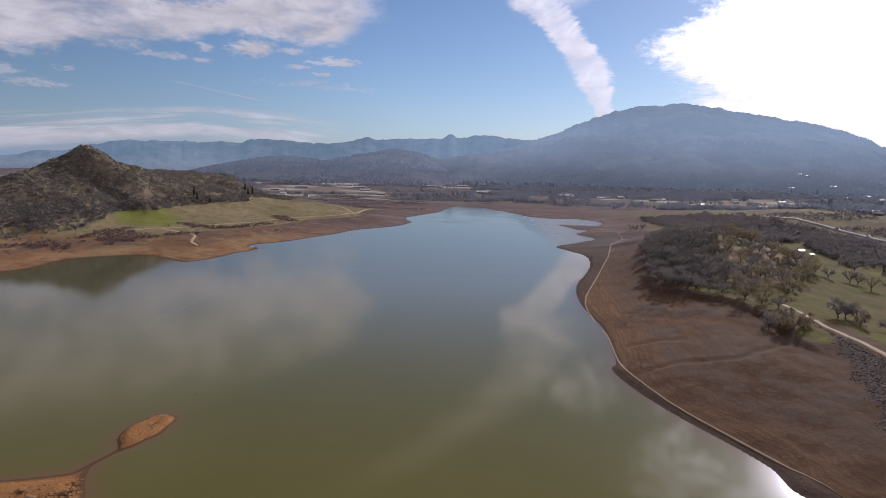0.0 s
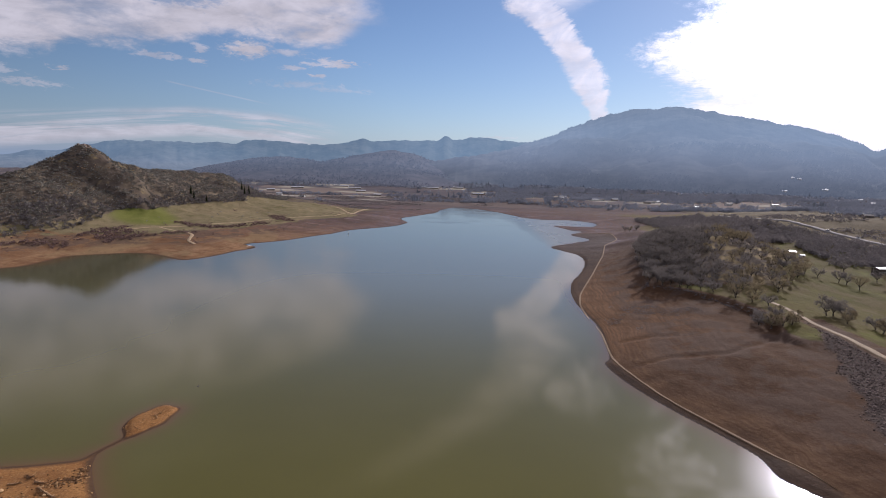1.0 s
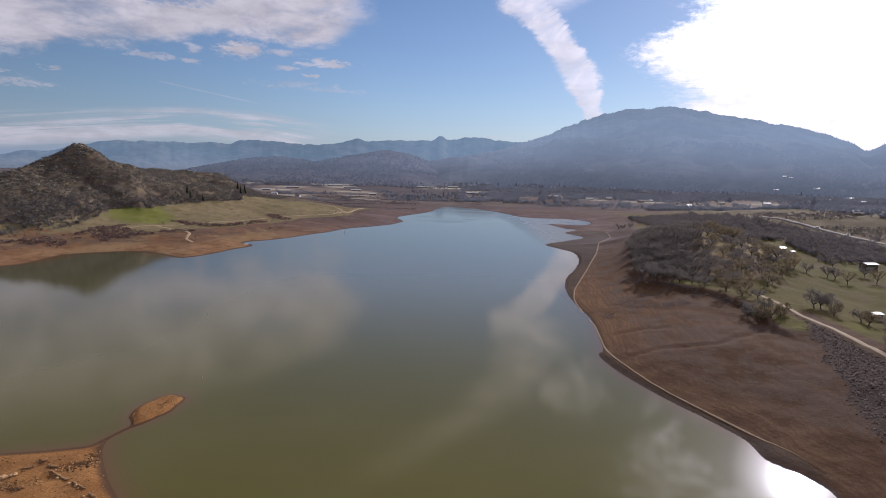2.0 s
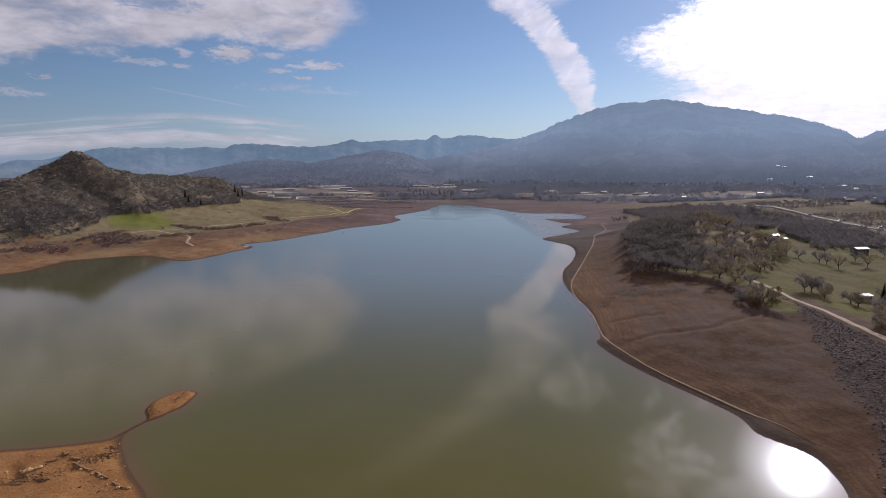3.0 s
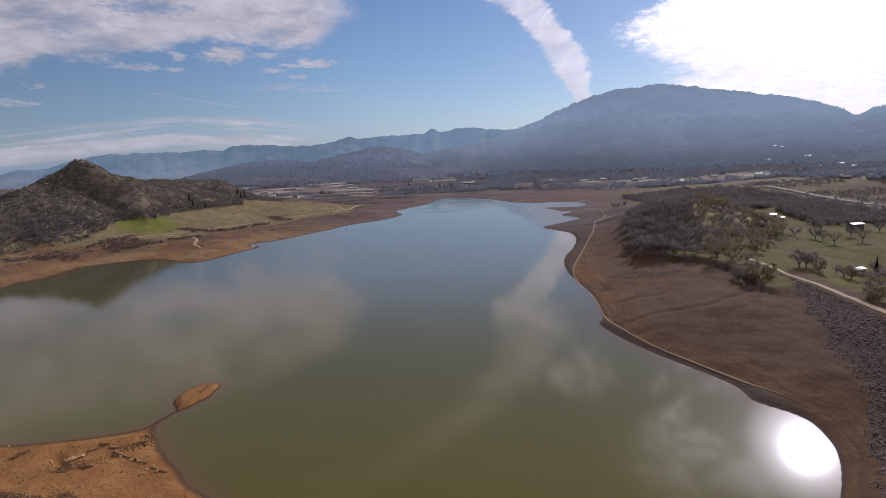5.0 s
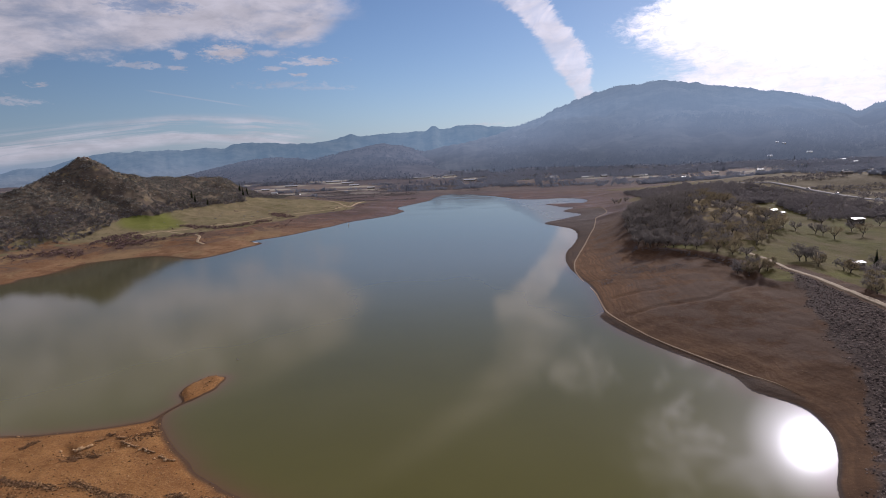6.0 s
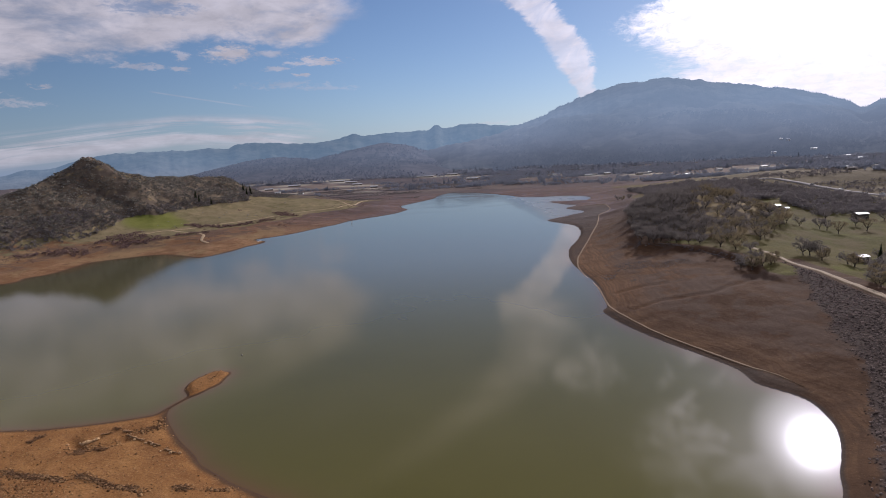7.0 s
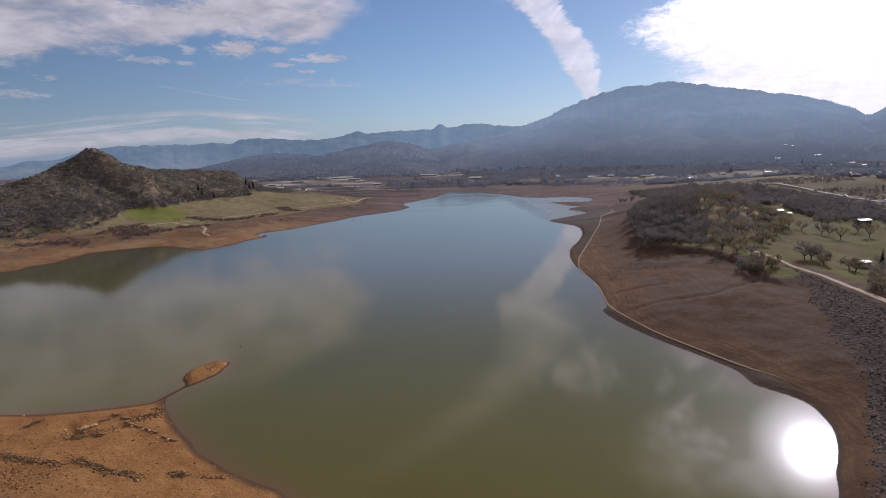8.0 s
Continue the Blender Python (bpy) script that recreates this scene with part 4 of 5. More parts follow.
PANEL = material("galvanised_float", mottled((0.55, 0.54, 0.52), (0.72, 0.71, 0.69), 1.5), rough=0.5, metal=0.3)


# ---- roads and tracks ----
def strip(name, line, width, lift, mat, label, category="road", step=4.0, sink=0.5, wear=0.12, taper=0.0):
    """A road laid on the ground: a crowned strip with shoulders that dip into the soil."""
    p = np.array(line, float)
    seg = np.hypot(*np.diff(p, axis=0).T)
    run = np.concatenate([[0], np.cumsum(seg)])
    n = max(int(run[-1] / step), 4)
    s = np.linspace(0, run[-1], n)
    x, y = np.interp(s, run, p[:, 0]), np.interp(s, run, p[:, 1])
    for _ in range(14 if step < 3 else 3):
        x[1:-1], y[1:-1] = (x[:-2] + 2 * x[1:-1] + x[2:]) / 4, (y[:-2] + 2 * y[1:-1] + y[2:]) / 4
    tx, ty = np.gradient(x), np.gradient(y)
    size = np.hypot(tx, ty)
    nx, ny = ty / size, -tx / size
    across = np.array([-0.62, -0.5, -0.25, 0.0, 0.25, 0.5, 0.62]) * width
    narrow = np.clip(np.minimum(s, run[-1] - s) / taper, 0.15, 1)[:, None] if taper else 1.0
    ragged = narrow + wear * value_noise(s / 7.0, s * 0 + 3)[:, None] * 2
    gx, gy = x[:, None] + nx[:, None] * across * ragged, y[:, None] + ny[:, None] * across * ragged
    h = terrain(gx, gy)
    mid = h[:, 3:4]
    level = np.maximum(h, 0.5 * h + 0.5 * mid)
    z = level + lift * np.array([0, 1, 1.15, 1.25, 1.15, 1, 0]) - sink * np.array([1, 0, 0, 0, 0, 0, 1])
    me = sheet_mesh(name, gx, gy, z)
    me.materials.append(mat)
    return tagged(new(name, me), label, category, kind="structure")


strip("dam_road", DAM_ROAD[:9] + [(193, 318)], 3.0, 0.22, GRAVEL, "pale gravel road along the embankment crest")
strip("shore_track", SHORE_TRACK,
      0.9, 0.10, DIRT_TRACK, "thin pale track along the waterline", step=2.0, sink=0.3, taper=25.0)
strip("field_track", [(-330, 590), (-303, 628), (-285, 645), (-262, 680), (-230, 724), (-207, 768), (-172, 808), (-145, 832), (-131, 890)], 2.3, 0.2, FIELD_TRACK,
      "dirt track between pasture and lakebed")
strip("fork_track_east", [(-131, 890), (-129, 958), (-122, 1022)], 4.0, 0.25, FIELD_TRACK, "pale branch of the dirt track")
strip("fork_track_west", [(-131, 890), (-152, 940), (-178, 955)], 4.0, 0.25, FIELD_TRACK, "pale branch of the dirt track")
strip("beach_track", [(-303, 628), (-280, 612), (-255, 603), (-243, 562), (-231, 549)], 3.0, 0.2, FIELD_TRACK, "dirt track down to the lakebed")
HIGHWAY = [(436, 880), (449, 815), (456, 770), (461, 735), (468, 704), (478, 671), (484, 637), (488, 591), (489, 545), (482, 470), (466, 400)]
strip("highway", HIGHWAY, 6.6, 0.9, ASPHALT, "grey two-lane highway across the valley", sink=1.2, wear=0.02)


# ---- trees ----
def bare_oak(seed, height, spread, crown_mat, label, tufts=78, per=15):
    """An oak without leaves: bent trunk, forking limbs, a cloud of twigs with gaps."""
    rng = np.random.RandomState(seed)
    tree = new("oak_tree")
    verts, faces, tips = [], [], []

    def add(points, radii, sides):
        v, f = tube(points, radii, sides)
        base = len(verts)
        verts.extend(v)
        faces.extend([tuple(i + base for i in q) for q in f])

    fork = np.array([rng.uniform(-0.4, 0.4), rng.uniform(-0.4, 0.4), height * 0.19])
    add([(0, 0, -0.8), (0.05, 0, 0.3), fork * 0.6, fork], [0.42, 0.34, 0.28, 0.25], 7)
    count = rng.randint(5, 8)
    for k in range(count):
        a = 2 * math.pi * (k + rng.uniform(-0.3, 0.3)) / count
        out = spread * rng.uniform(0.45, 0.75)
        end = np.array([math.cos(a) * out, math.sin(a) * out, height * rng.uniform(0.6, 0.88)])
        knee = fork + (end - fork) * 0.5 + np.array([math.cos(a), math.sin(a), 0]) * 0.5 - np.array([0, 0, 0.3])
        add([fork, knee, end], [0.19, 0.12, 0.05], 5)
        tips.append(end)
        tips.append(knee)
        for _ in range(3):
            start = knee + (end - knee) * rng.uniform(0, 0.7)
            b = a + rng.uniform(-1.1, 1.1)
            far_end = start + np.array([math.cos(b), math.sin(b), rng.uniform(0.1, 0.9)]) * spread * rng.uniform(0.25, 0.42)
            add([start, (start + far_end) / 2 + rng.normal(size=3) * 0.15, far_end], [0.08, 0.055, 0.02], 4)
            tips.append(far_end)
    trunk = new("trunk", mesh_from("trunk", verts, faces, BARK, True))
    trunk.parent = tree
    tips = np.array(tips)
    pick = tips[rng.randint(0, len(tips), tufts)] + rng.normal(size=(tufts, 3)) * spread * 0.12
    pick[:, 2] = np.clip(pick[:, 2], height * 0.22, height * 0.97)
    v, f = shards(rng, pick, rng.uniform(0.7, 1.5, tufts) * spread * 0.21, 0.37, per)
    crown = new("crown", mesh_from("crown", v, f, crown_mat))
    crown.parent = tree
    return tagged(tree, label, "tree", "oaks of the east shore")


def conifer(seed, height, label):
    """A narrow fir: straight trunk and drooping whorls of needle sprays."""
    rng = np.random.RandomState(seed)
    tree = new("conifer_tree")
    v, f = tube([(0, 0, -0.5), (0, 0, height * 0.5), (0, 0, height)], [0.3, 0.16, 0.03], 6)
    trunk = new("trunk", mesh_from("trunk", v, f, BARK, True))
    trunk.parent = tree
    verts, faces = [], []
    for k in range(26):
        z = height * (0.08 + 0.9 * k / 25)
        reach = (1 - k / 26) ** 0.85 * height * 0.2 + 0.15
        for j in range(9):
            a = 2.4 * k + 2 * math.pi * j / 9 + rng.uniform(-0.2, 0.2)
            r = reach * rng.uniform(0.7, 1.1)
            side = np.array([-math.sin(a), math.cos(a), 0]) * r * 0.28
            tip = np.array([math.cos(a) * r, math.sin(a) * r, z - r * 0.35])
            base = len(verts)
            verts += [np.array([0, 0, z + 0.25]), tip * [0.6, 0.6, 1] + side + [0, 0, r * 0.12], tip, tip * [0.6, 0.6, 1] - side + [0, 0, r * 0.12]]
            faces.append((base, base + 1, base + 2, base + 3))
    crown = new("crown", mesh_from("crown", verts, faces, NEEDLES))
    crown.parent = tree
    return tagged(tree, label, "tree", "conifers by the farm")


OAKS = [bare_oak(11, 9.5, 5.2, TWIGS, "bare dark oak tree with a rounded crown"),
        bare_oak(12, 8.0, 4.6, TWIGS, "leafless grey-brown oak tree"),
        bare_oak(13, 10.5, 5.6, MOSSY, "bare oak tree with mossy olive twigs"),
        bare_oak(14, 7.0, 3.8, MOSSY, "small bare oak tree with olive twigs"),
        bare_oak(15, 8.8, 5.0, TWIGS, "wide bare oak tree with dark twigs", 80, 16)]
FIR_TREES = [conifer(31, 13.0, "dark green conifer beside the farmhouse"), conifer(32, 10.0, "young dark green conifer")]
used_tree = {}


def plant(proto, x, y, size, spin):
    z = float(height_at(x, y)[0])
    m = pose(x, y, z - 0.1, 0, 0, spin) @ Matrix.Scale(size, 4)
    if proto not in used_tree:
        used_tree[proto] = True
        proto.matrix_basis = m
        return proto
    return copy_thing(proto, m @ Matrix.Scale(1 / proto.scale[0], 4))


tree_rng = random.Random(5)
# single trees on the pasture and the embankment's edge
PASTURE_OAKS = ((207, 286, 0, 1.1), (212, 288, 4, 1.2), (216, 285, 1, 1.1), (209, 273, 3, 1.0), (280, 405, 0, 0.9), (299, 410, 4, 1.1),
              (303, 407, 0, 1.0), (299, 388, 2, 1.0), (222, 271, 1, 1.0), (219, 262, 3, 1.1), (195, 216, 1, 0.85), (193, 210, 3, 0.95))
EDGE_OAKS = ((200, 222, 3, 0.9), (211, 337, 2, 1.0), (250, 399, 1, 1.0), (336, 421, 0, 1.0), (327, 397, 2, 1.1), (164, 272, 1, 0.9), (166, 264, 3, 1.0), (170, 262, 3, 1.05),
              (175, 263, 3, 0.8), (180, 268, 3, 0.85), (172, 271, 4, 0.8), (176, 277, 3, 0.85), (169, 280, 1, 0.8), (268, 402, 2, 0.9))
FAR_OAKS = ((341, 465, 0, 1.0), (232, 266, 1, 0.9), (228, 258, 0, 0.8), (245, 275, 1, 0.95), (372, 438, 4, 1.0), (244, 733, 0, 0.9), (267, 758, 1, 1.0), (252, 741, 3, 1.0),
              (205, 228, 1, 0.9), (212, 238, 3, 1.0), (253, 280, 1, 0.7), (246, 268, 3, 0.8), (262, 300, 0, 0.7))
for tx, ty, kind, size in PASTURE_OAKS + EDGE_OAKS + FAR_OAKS:
    plant(OAKS[kind], tx, ty, size, tree_rng.uniform(0, 360))
for tx, ty, kind, size in ((257, 293, 0, 0.85), (270, 298, 1, 0.85)):
    plant(FIR_TREES[kind], tx, ty, size, tree_rng.uniform(0, 360))
# the wooded knoll: dense and dark on its lake side, open and mossy behind
done, tries = [], 0
while len(done) < 335 and tries < 9000:
    tries += 1
    x, y = tree_rng.uniform(128, 300), tree_rng.uniform(285, 640)
    k = float(bell(np.array([x]), np.array([y]), 222, 470, 66, 118, -12, 2.4)[0])
    lake_side = x < 196 + 0.42 * (y - 411) + 5 * math.sin(y * 0.09)
    if x < float(knoll_edge(y)) + 2 or k < (0.36 if x > 226 else 0.07) or min((math.hypot(x - a, y - b) for a, b in done), default=99) < (4.7 if lake_side else 7.8):
        continue
    if min(along(np.array([x]), np.array([y]), DAM_ROAD[:9])[0]) < 4.5 or (x > 194 and y < 345):
        continue
    done.append((x, y))
    plant(OAKS[tree_rng.choice((0, 1, 4, 0, 4) if lake_side else (2, 3, 1, 1, 3, 0))], x, y, tree_rng.uniform(0.75, 1.1), tree_rng.uniform(0, 360))


# ---- brush and woods too many to count ----
def stuff(name, verts, faces, mat, label, category, smooth_faces=False):
    return tagged(new(name, mesh_from(name, verts, faces, mat, smooth_faces)), label, category, kind="stuff")


def tuft_forms(seed, count, per, flat, size=0.34):
    rng = np.random.RandomState(seed)
    forms = []
    for _ in range(count):
        v, f = shards(rng, [(0, 0, 0.45)], [0.5], size, per, flat)
        v[:, 2] = np.maximum(v[:, 2], 0.0)
        forms.append((v, f))
    return forms


def fir_forms(seed, count):
    rng = np.random.RandomState(seed)
    forms = []
    for _ in range(count):
        v, f = [], []
        for z0, z1, r in ((0.08, 0.55, 0.21), (0.3, 0.78, 0.16), (0.55, 1.0, 0.10)):
            b = len(v)
            v += [(math.cos(a) * r * rng.uniform(0.7, 1.2), math.sin(a) * r * rng.uniform(0.7, 1.2), z0 + rng.uniform(-0.04, 0.04)) for a in np.arange(6) * math.pi / 3]
            v.append((rng.uniform(-0.02, 0.02), rng.uniform(-0.02, 0.02), z1))
            f += [(b + i, b + (i + 1) % 6, b + 6) for i in range(6)]
        forms.append((np.array(v), np.array(f)))
    return forms


TUFTS = tuft_forms(3, 8, 16, 0.8)
LOW_TUFTS = tuft_forms(4, 8, 14, 0.7)
FINE_TUFTS = tuft_forms(5, 8, 46, 0.85, 0.19)
FIR_SHAPES = fir_forms(6, 6)


def sown(seed, count, x0, x1, y0, y1, keep):
    """Random places in a field, thinned by keep(x, y, height, zones)."""
    rng = np.random.RandomState(seed)
    x, y = rng.uniform(x0, x1, count), rng.uniform(y0, y1, count)
    h, zones = terrain(x, y, True)
    ok = keep(x, y, h, zones, rng) & (h > 0.4)
    return np.stack([x, y, h - 0.15], -1)[ok], rng


def sow(name, seed, count, area, keep, forms, low, high, mat, label, category, tall=1.0):
    places, rng = sown(seed, count, *area, keep)
    s = rng.uniform(low, high, len(places))
    v, f = scattered(forms, places, np.stack([s, s * tall * rng.uniform(0.8, 1.2, len(s))], -1), rng.uniform(0, 6.28, len(places)))
    return stuff(name, v, f, mat, label, category)


sow("hill_scrub", 41, 47000, (-640, -250, 430, 1040), lambda x, y, h, z, r: (z["wood"] > 0.4) & (fbm(x / 18, y / 18, 3) + 0.6 * r.rand(len(x)) > 0.02 + 0.12 * z["open"]) & (x < 0),
    LOW_TUFTS, 1.6, 3.4, SCRUB, "dark chaparral and oak brush covering the hill", "scrub", 0.8)
sow("willow_thicket", 42, 9000, (-390, -180, 480, 820), lambda x, y, h, z, r: (bell(x, y, -326, 578, 20, 30, 20) + bell(x, y, -352, 517, 18, 12, 40) + 1.05 * np.exp(-(along(x, y, [(-292, 668), (-266, 655), (-240, 664), (-228, 686), (-217, 714)])[0] / 8) ** 2)
    + 0.7 * bell(x, y, -212, 775, 42, 9, -50) + 0.8 * bell(x, y, -385, 500, 26, 9, 30) + 0.7 * bell(x, y, -270, 600, 40, 8, 40) + 0.6 * fbm(x / 12, y / 12, 3) > 0.36) & (z["wood"] < 0.3),
    LOW_TUFTS, 1.8, 3.8, WILLOW, "leafless reddish willow thickets on the lakebed", "thicket", 0.75)
sow("lakebed_weeds", 49, 5000, (98, 150, 285, 352), lambda x, y, h, z, r: fbm(x / 16, y / 16, 3) + 0.5 * bell(x, y, 116, 318, 20, 24) > 0.32,
    LOW_TUFTS, 0.4, 0.9, ROADSIDE, "dry weeds on the exposed lakebed", "weeds", 0.6)
sow("pasture_bushes", 43, 900, (-420, -120, 600, 1150), lambda x, y, h, z, r: (h > 10) & (z["wood"] < 0.2) & (r.rand(len(x)) < 0.16),
    LOW_TUFTS, 1.6, 3.4, SCRUB, "scattered dark bushes in the pasture", "bush", 0.8)
sow("roadside_woods", 44, 6600, (270, 620, 430, 900), lambda x, y, h, z, r: (along(x, y, HIGHWAY)[0] > 26) & (along(x, y, HIGHWAY)[2] > 0) & ((x > 335 + 0.22 * (y - 430)) & (y > 480) | (y > 590) & (x > 275 + 0.12 * (y - 590))),
    FINE_TUFTS, 4.5, 8.0, ROADSIDE, "bare dark woods before the highway", "wood", 0.95)
sow("roadside_bushes", 50, 5600, (400, 760, 520, 900), lambda x, y, h, z, r: (along(x, y, HIGHWAY)[0] > 9) & (along(x, y, HIGHWAY)[0] < 135) & (along(x, y, HIGHWAY)[2] < 0)
    & (fbm(x / 60, y / 20, 3) + 0.25 * r.rand(len(x)) > 0.16), LOW_TUFTS, 2.0, 5.0, ROADSIDE, "dark bushes and hedge rows beyond the highway", "bush", 0.9)
sow("knoll_brush", 45, 2600, (120, 330, 290, 640), lambda x, y, h, z, r: (z["wood"] > 0.3) & (x > 0) & (r.rand(len(x)) < 0.55 - 0.4 * z["open"]),
    LOW_TUFTS, 1.2, 2.8, SCRUB, "low brush under the oaks of the knoll", "brush", 0.8)


sow("lake_head_brush", 57, 12000, (-430, 120, 1000, 1420), lambda x, y, h, z, r: (h > 2.2) & (fbm(x / 70, y / 16, 3) + 0.2 * r.rand(len(x)) > 0.17) & (z["hay"] < 0.25),
    LOW_TUFTS, 1.8, 4.0, ROADSIDE, "dark brush rows on the flats behind the lake", "brush", 0.8)


HOMES = ((499, 1353), (552, 1228), (665, 1315), (324, 1500), (375, 1372), (681, 1348), (640, 1168), (760, 1296), (-371, 1361), (-307, 1321), (112, 1592), (-430, 1500), (-395, 1640), (-300, 1800), (-210, 1590), (-150, 1450), (-25, 1830), (66, 1860), (240, 1420), (-245, 1715), (430, 1400))


def lawns(x, y):
    """Open ground before the houses, on the lake's side."""
    b, r = np.arctan2(x, y), np.hypot(x, y)
    out = np.zeros(x.shape, bool)
    for hx, hy in HOMES:
        hr = math.hypot(hx, hy)
        out |= (np.abs(b - math.atan2(hx, hy)) * hr < 24) & (r > hr - 150) & (r < hr + 14)
    return out


def valley_keep(x, y, h, z, r):
    patch = fbm(x / 230 + 9, y / 60, 4) + 0.25 * bell(x, y, 250, 1340, 170, 90)
    lakebed = (y < 1210 - 0.22 * x) & (x > -330) & (x < 480) & (h < 5)
    return (patch > 0.06) & ~lakebed & (z["wood"] < 0.3) & (z["hay"] < 0.25) & ~lawns(x, y)


sow("valley_woods", 46, 25000, (-1100, 1500, 1130, 2300), valley_keep, TUFTS, 4.5, 9.0, HAZED_WOODS, "bare oak woods over the valley floor", "wood", 0.9)
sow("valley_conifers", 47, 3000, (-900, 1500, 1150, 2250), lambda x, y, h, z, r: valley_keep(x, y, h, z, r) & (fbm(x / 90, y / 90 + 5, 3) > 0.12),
    FIR_SHAPES, 9.0, 16.0, HAZED_FIRS, "conifers among the valley woods, with haze in their colour", "wood")
# brush added to draw the bank's shaded edge as a dark line
sow("bank_brush", 55, 9000, (130, 190, 225, 372), lambda x, y, h, z, r: (np.abs(x - knoll_edge(y) + 1.5) < 0.6 + 1.6 * np.clip(fbm(x / 9, y / 9, 2) + 0.4, 0, 1)) & (y > 262),
    LOW_TUFTS, 0.7, 1.7, ROADSIDE, "brush added as the dark shaded edge of the eroded bank below the knoll", "brush", 0.7)
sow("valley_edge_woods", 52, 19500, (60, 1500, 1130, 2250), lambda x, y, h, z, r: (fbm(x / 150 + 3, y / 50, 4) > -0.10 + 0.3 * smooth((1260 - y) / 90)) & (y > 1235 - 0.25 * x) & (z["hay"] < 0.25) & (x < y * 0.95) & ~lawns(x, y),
    TUFTS, 4.0, 8.0, HAZED_WOODS, "hazy bare woods at the foot of the mountain", "wood", 0.85)
sow("hill_foot_oaks", 53, 10500, (-640, -270, 400, 1010), lambda x, y, h, z, r: ((z["wood"] > 0.25) & (x < 0) & (h < 36 + 14 * fbm(x / 40, y / 40, 3)))
    | (along(x, y, [(-470, 475), (-422, 534), (-405, 560), (-391, 590), (-386, 625), (-388, 660)])[0] < 15 + 12 * fbm(x / 20, y / 20, 3)),
    TUFTS, 2.6, 4.8, FOOT_OAKS, "bare grey oaks along the foot of the hill", "wood", 0.9)
sow("track_side_brush", 54, 5200, (-400, -110, 470, 980), lambda x, y, h, z, r: (fbm(x / 30 + 2, y / 30, 3) + 0.35 * r.rand(len(x)) > 0.30) & (h > 4.0) & (h < 11.5) & (z["wood"] < 0.2),
    LOW_TUFTS, 0.8, 2.2, WILLOW, "dry brush along the edge of the lakebed", "brush", 0.6)
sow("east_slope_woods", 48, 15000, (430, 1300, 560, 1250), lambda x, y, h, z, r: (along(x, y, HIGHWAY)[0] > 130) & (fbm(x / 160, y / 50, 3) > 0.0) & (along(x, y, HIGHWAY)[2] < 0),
    TUFTS, 4.5, 8.5, HAZED_WOODS, "bare oak woods beyond the highway", "wood", 0.9)


# ---- stone facing of the embankment ----
STONES = [rock_form(k, 0.75, 1) for k in range(10)]
sow("hill_rocks", 56, 2600, (-500, -380, 720, 900), lambda x, y, h, z, r: (h > 56) & (h < 104) & (fbm(x / 14, y / 9, 3) + 0.5 * bell(x, y, -440, 790, 34, 40) > 0.42),
    STONES, 0.9, 2.4, PALE_STONE, "pale rocks showing through the hill brush", "rocks", 0.7)


places, rng = sown(51, 58000, 70, 192, 20, 268, lambda x, y, h, z, r: z["riprap"] > 0.05 + 0.95 * r.rand(len(x)))
places[:, 2] += 0.22
s = rng.gamma(2.6, 0.12, len(places)) + 0.2
spins = rng.uniform(0, 6.28, len(places))
single = (places[:, 1] > 62) & (places[:, 1] < 112) & (places[:, 0] < 128) & (s > np.sort(s[(places[:, 1] > 62) & (places[:, 1] < 112) & (places[:, 0] < 128)])[-300])
facing = tagged(new("riprap_facing"), "dark broken stone facing on the embankment slope", "riprap", kind="structure")
v, f = scattered(STONES, places[~single], s[~single], spins[~single])
small = tagged(new("small_stones", mesh_from("small_stones", v, f, STONE)), "dark broken stones of many sizes", kind="stuff")
small.parent = facing
stone_meshes = [mesh_from("stone", tv, tf, STONE) for tv, tf in STONES]
for k, (p, size, a) in enumerate(zip(places[single], s[single], spins[single])):
    stone = new("stone", stone_meshes[k % len(stone_meshes)])
    stone.matrix_basis = Matrix.LocRotScale(p, Euler((0.3 * math.sin(k), 0.3 * math.cos(2 * k), a)), (size * 1.15,) * 3)
    stone.parent = facing


# ---- woods on the far slopes ----
def slope_wood(name, grid, seed, count, low, high, forms, mat, label, rows=(0.0, 1.0), bearings=(-50, 50), patch=-0.1):
    gx, gy, gz = grid
    rng = np.random.RandomState(seed)
    i = rng.uniform(rows[0], rows[1], count) * (gx.shape[0] - 1.01)
    j = rng.uniform(0, 1, count) * (gx.shape[1] - 1.01)
    a, c = i.astype(int), j.astype(int)
    u, w = i - a, j - c

    def at(g):
        return (g[a, c] * (1 - u) + g[a + 1, c] * u) * (1 - w) + (g[a, c + 1] * (1 - u) + g[a + 1, c + 1] * u) * w

    x, y, z = at(gx), at(gy), at(gz)
    b = np.degrees(np.arctan2(x, y + 18))
    ok = (b > bearings[0]) & (b < bearings[1]) & (fbm(x / 160, y / 160, 3) > patch)
    s = rng.uniform(low, high, ok.sum())
    v, f = scattered(forms, np.stack([x, y, z - 0.5], -1)[ok], s, rng.uniform(0, 6.28, ok.sum()))
    stuff(name, v, f, mat, label, "wood")


# these trees carry the same painted haze glow as their slopes
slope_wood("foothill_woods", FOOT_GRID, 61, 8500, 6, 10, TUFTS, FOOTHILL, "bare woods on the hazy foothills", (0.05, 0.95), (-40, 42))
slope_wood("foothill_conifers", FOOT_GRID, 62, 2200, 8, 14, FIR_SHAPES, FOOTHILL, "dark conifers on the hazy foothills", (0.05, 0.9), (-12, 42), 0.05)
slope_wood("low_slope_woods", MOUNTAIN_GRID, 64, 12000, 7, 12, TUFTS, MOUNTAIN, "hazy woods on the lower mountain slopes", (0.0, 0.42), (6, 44))
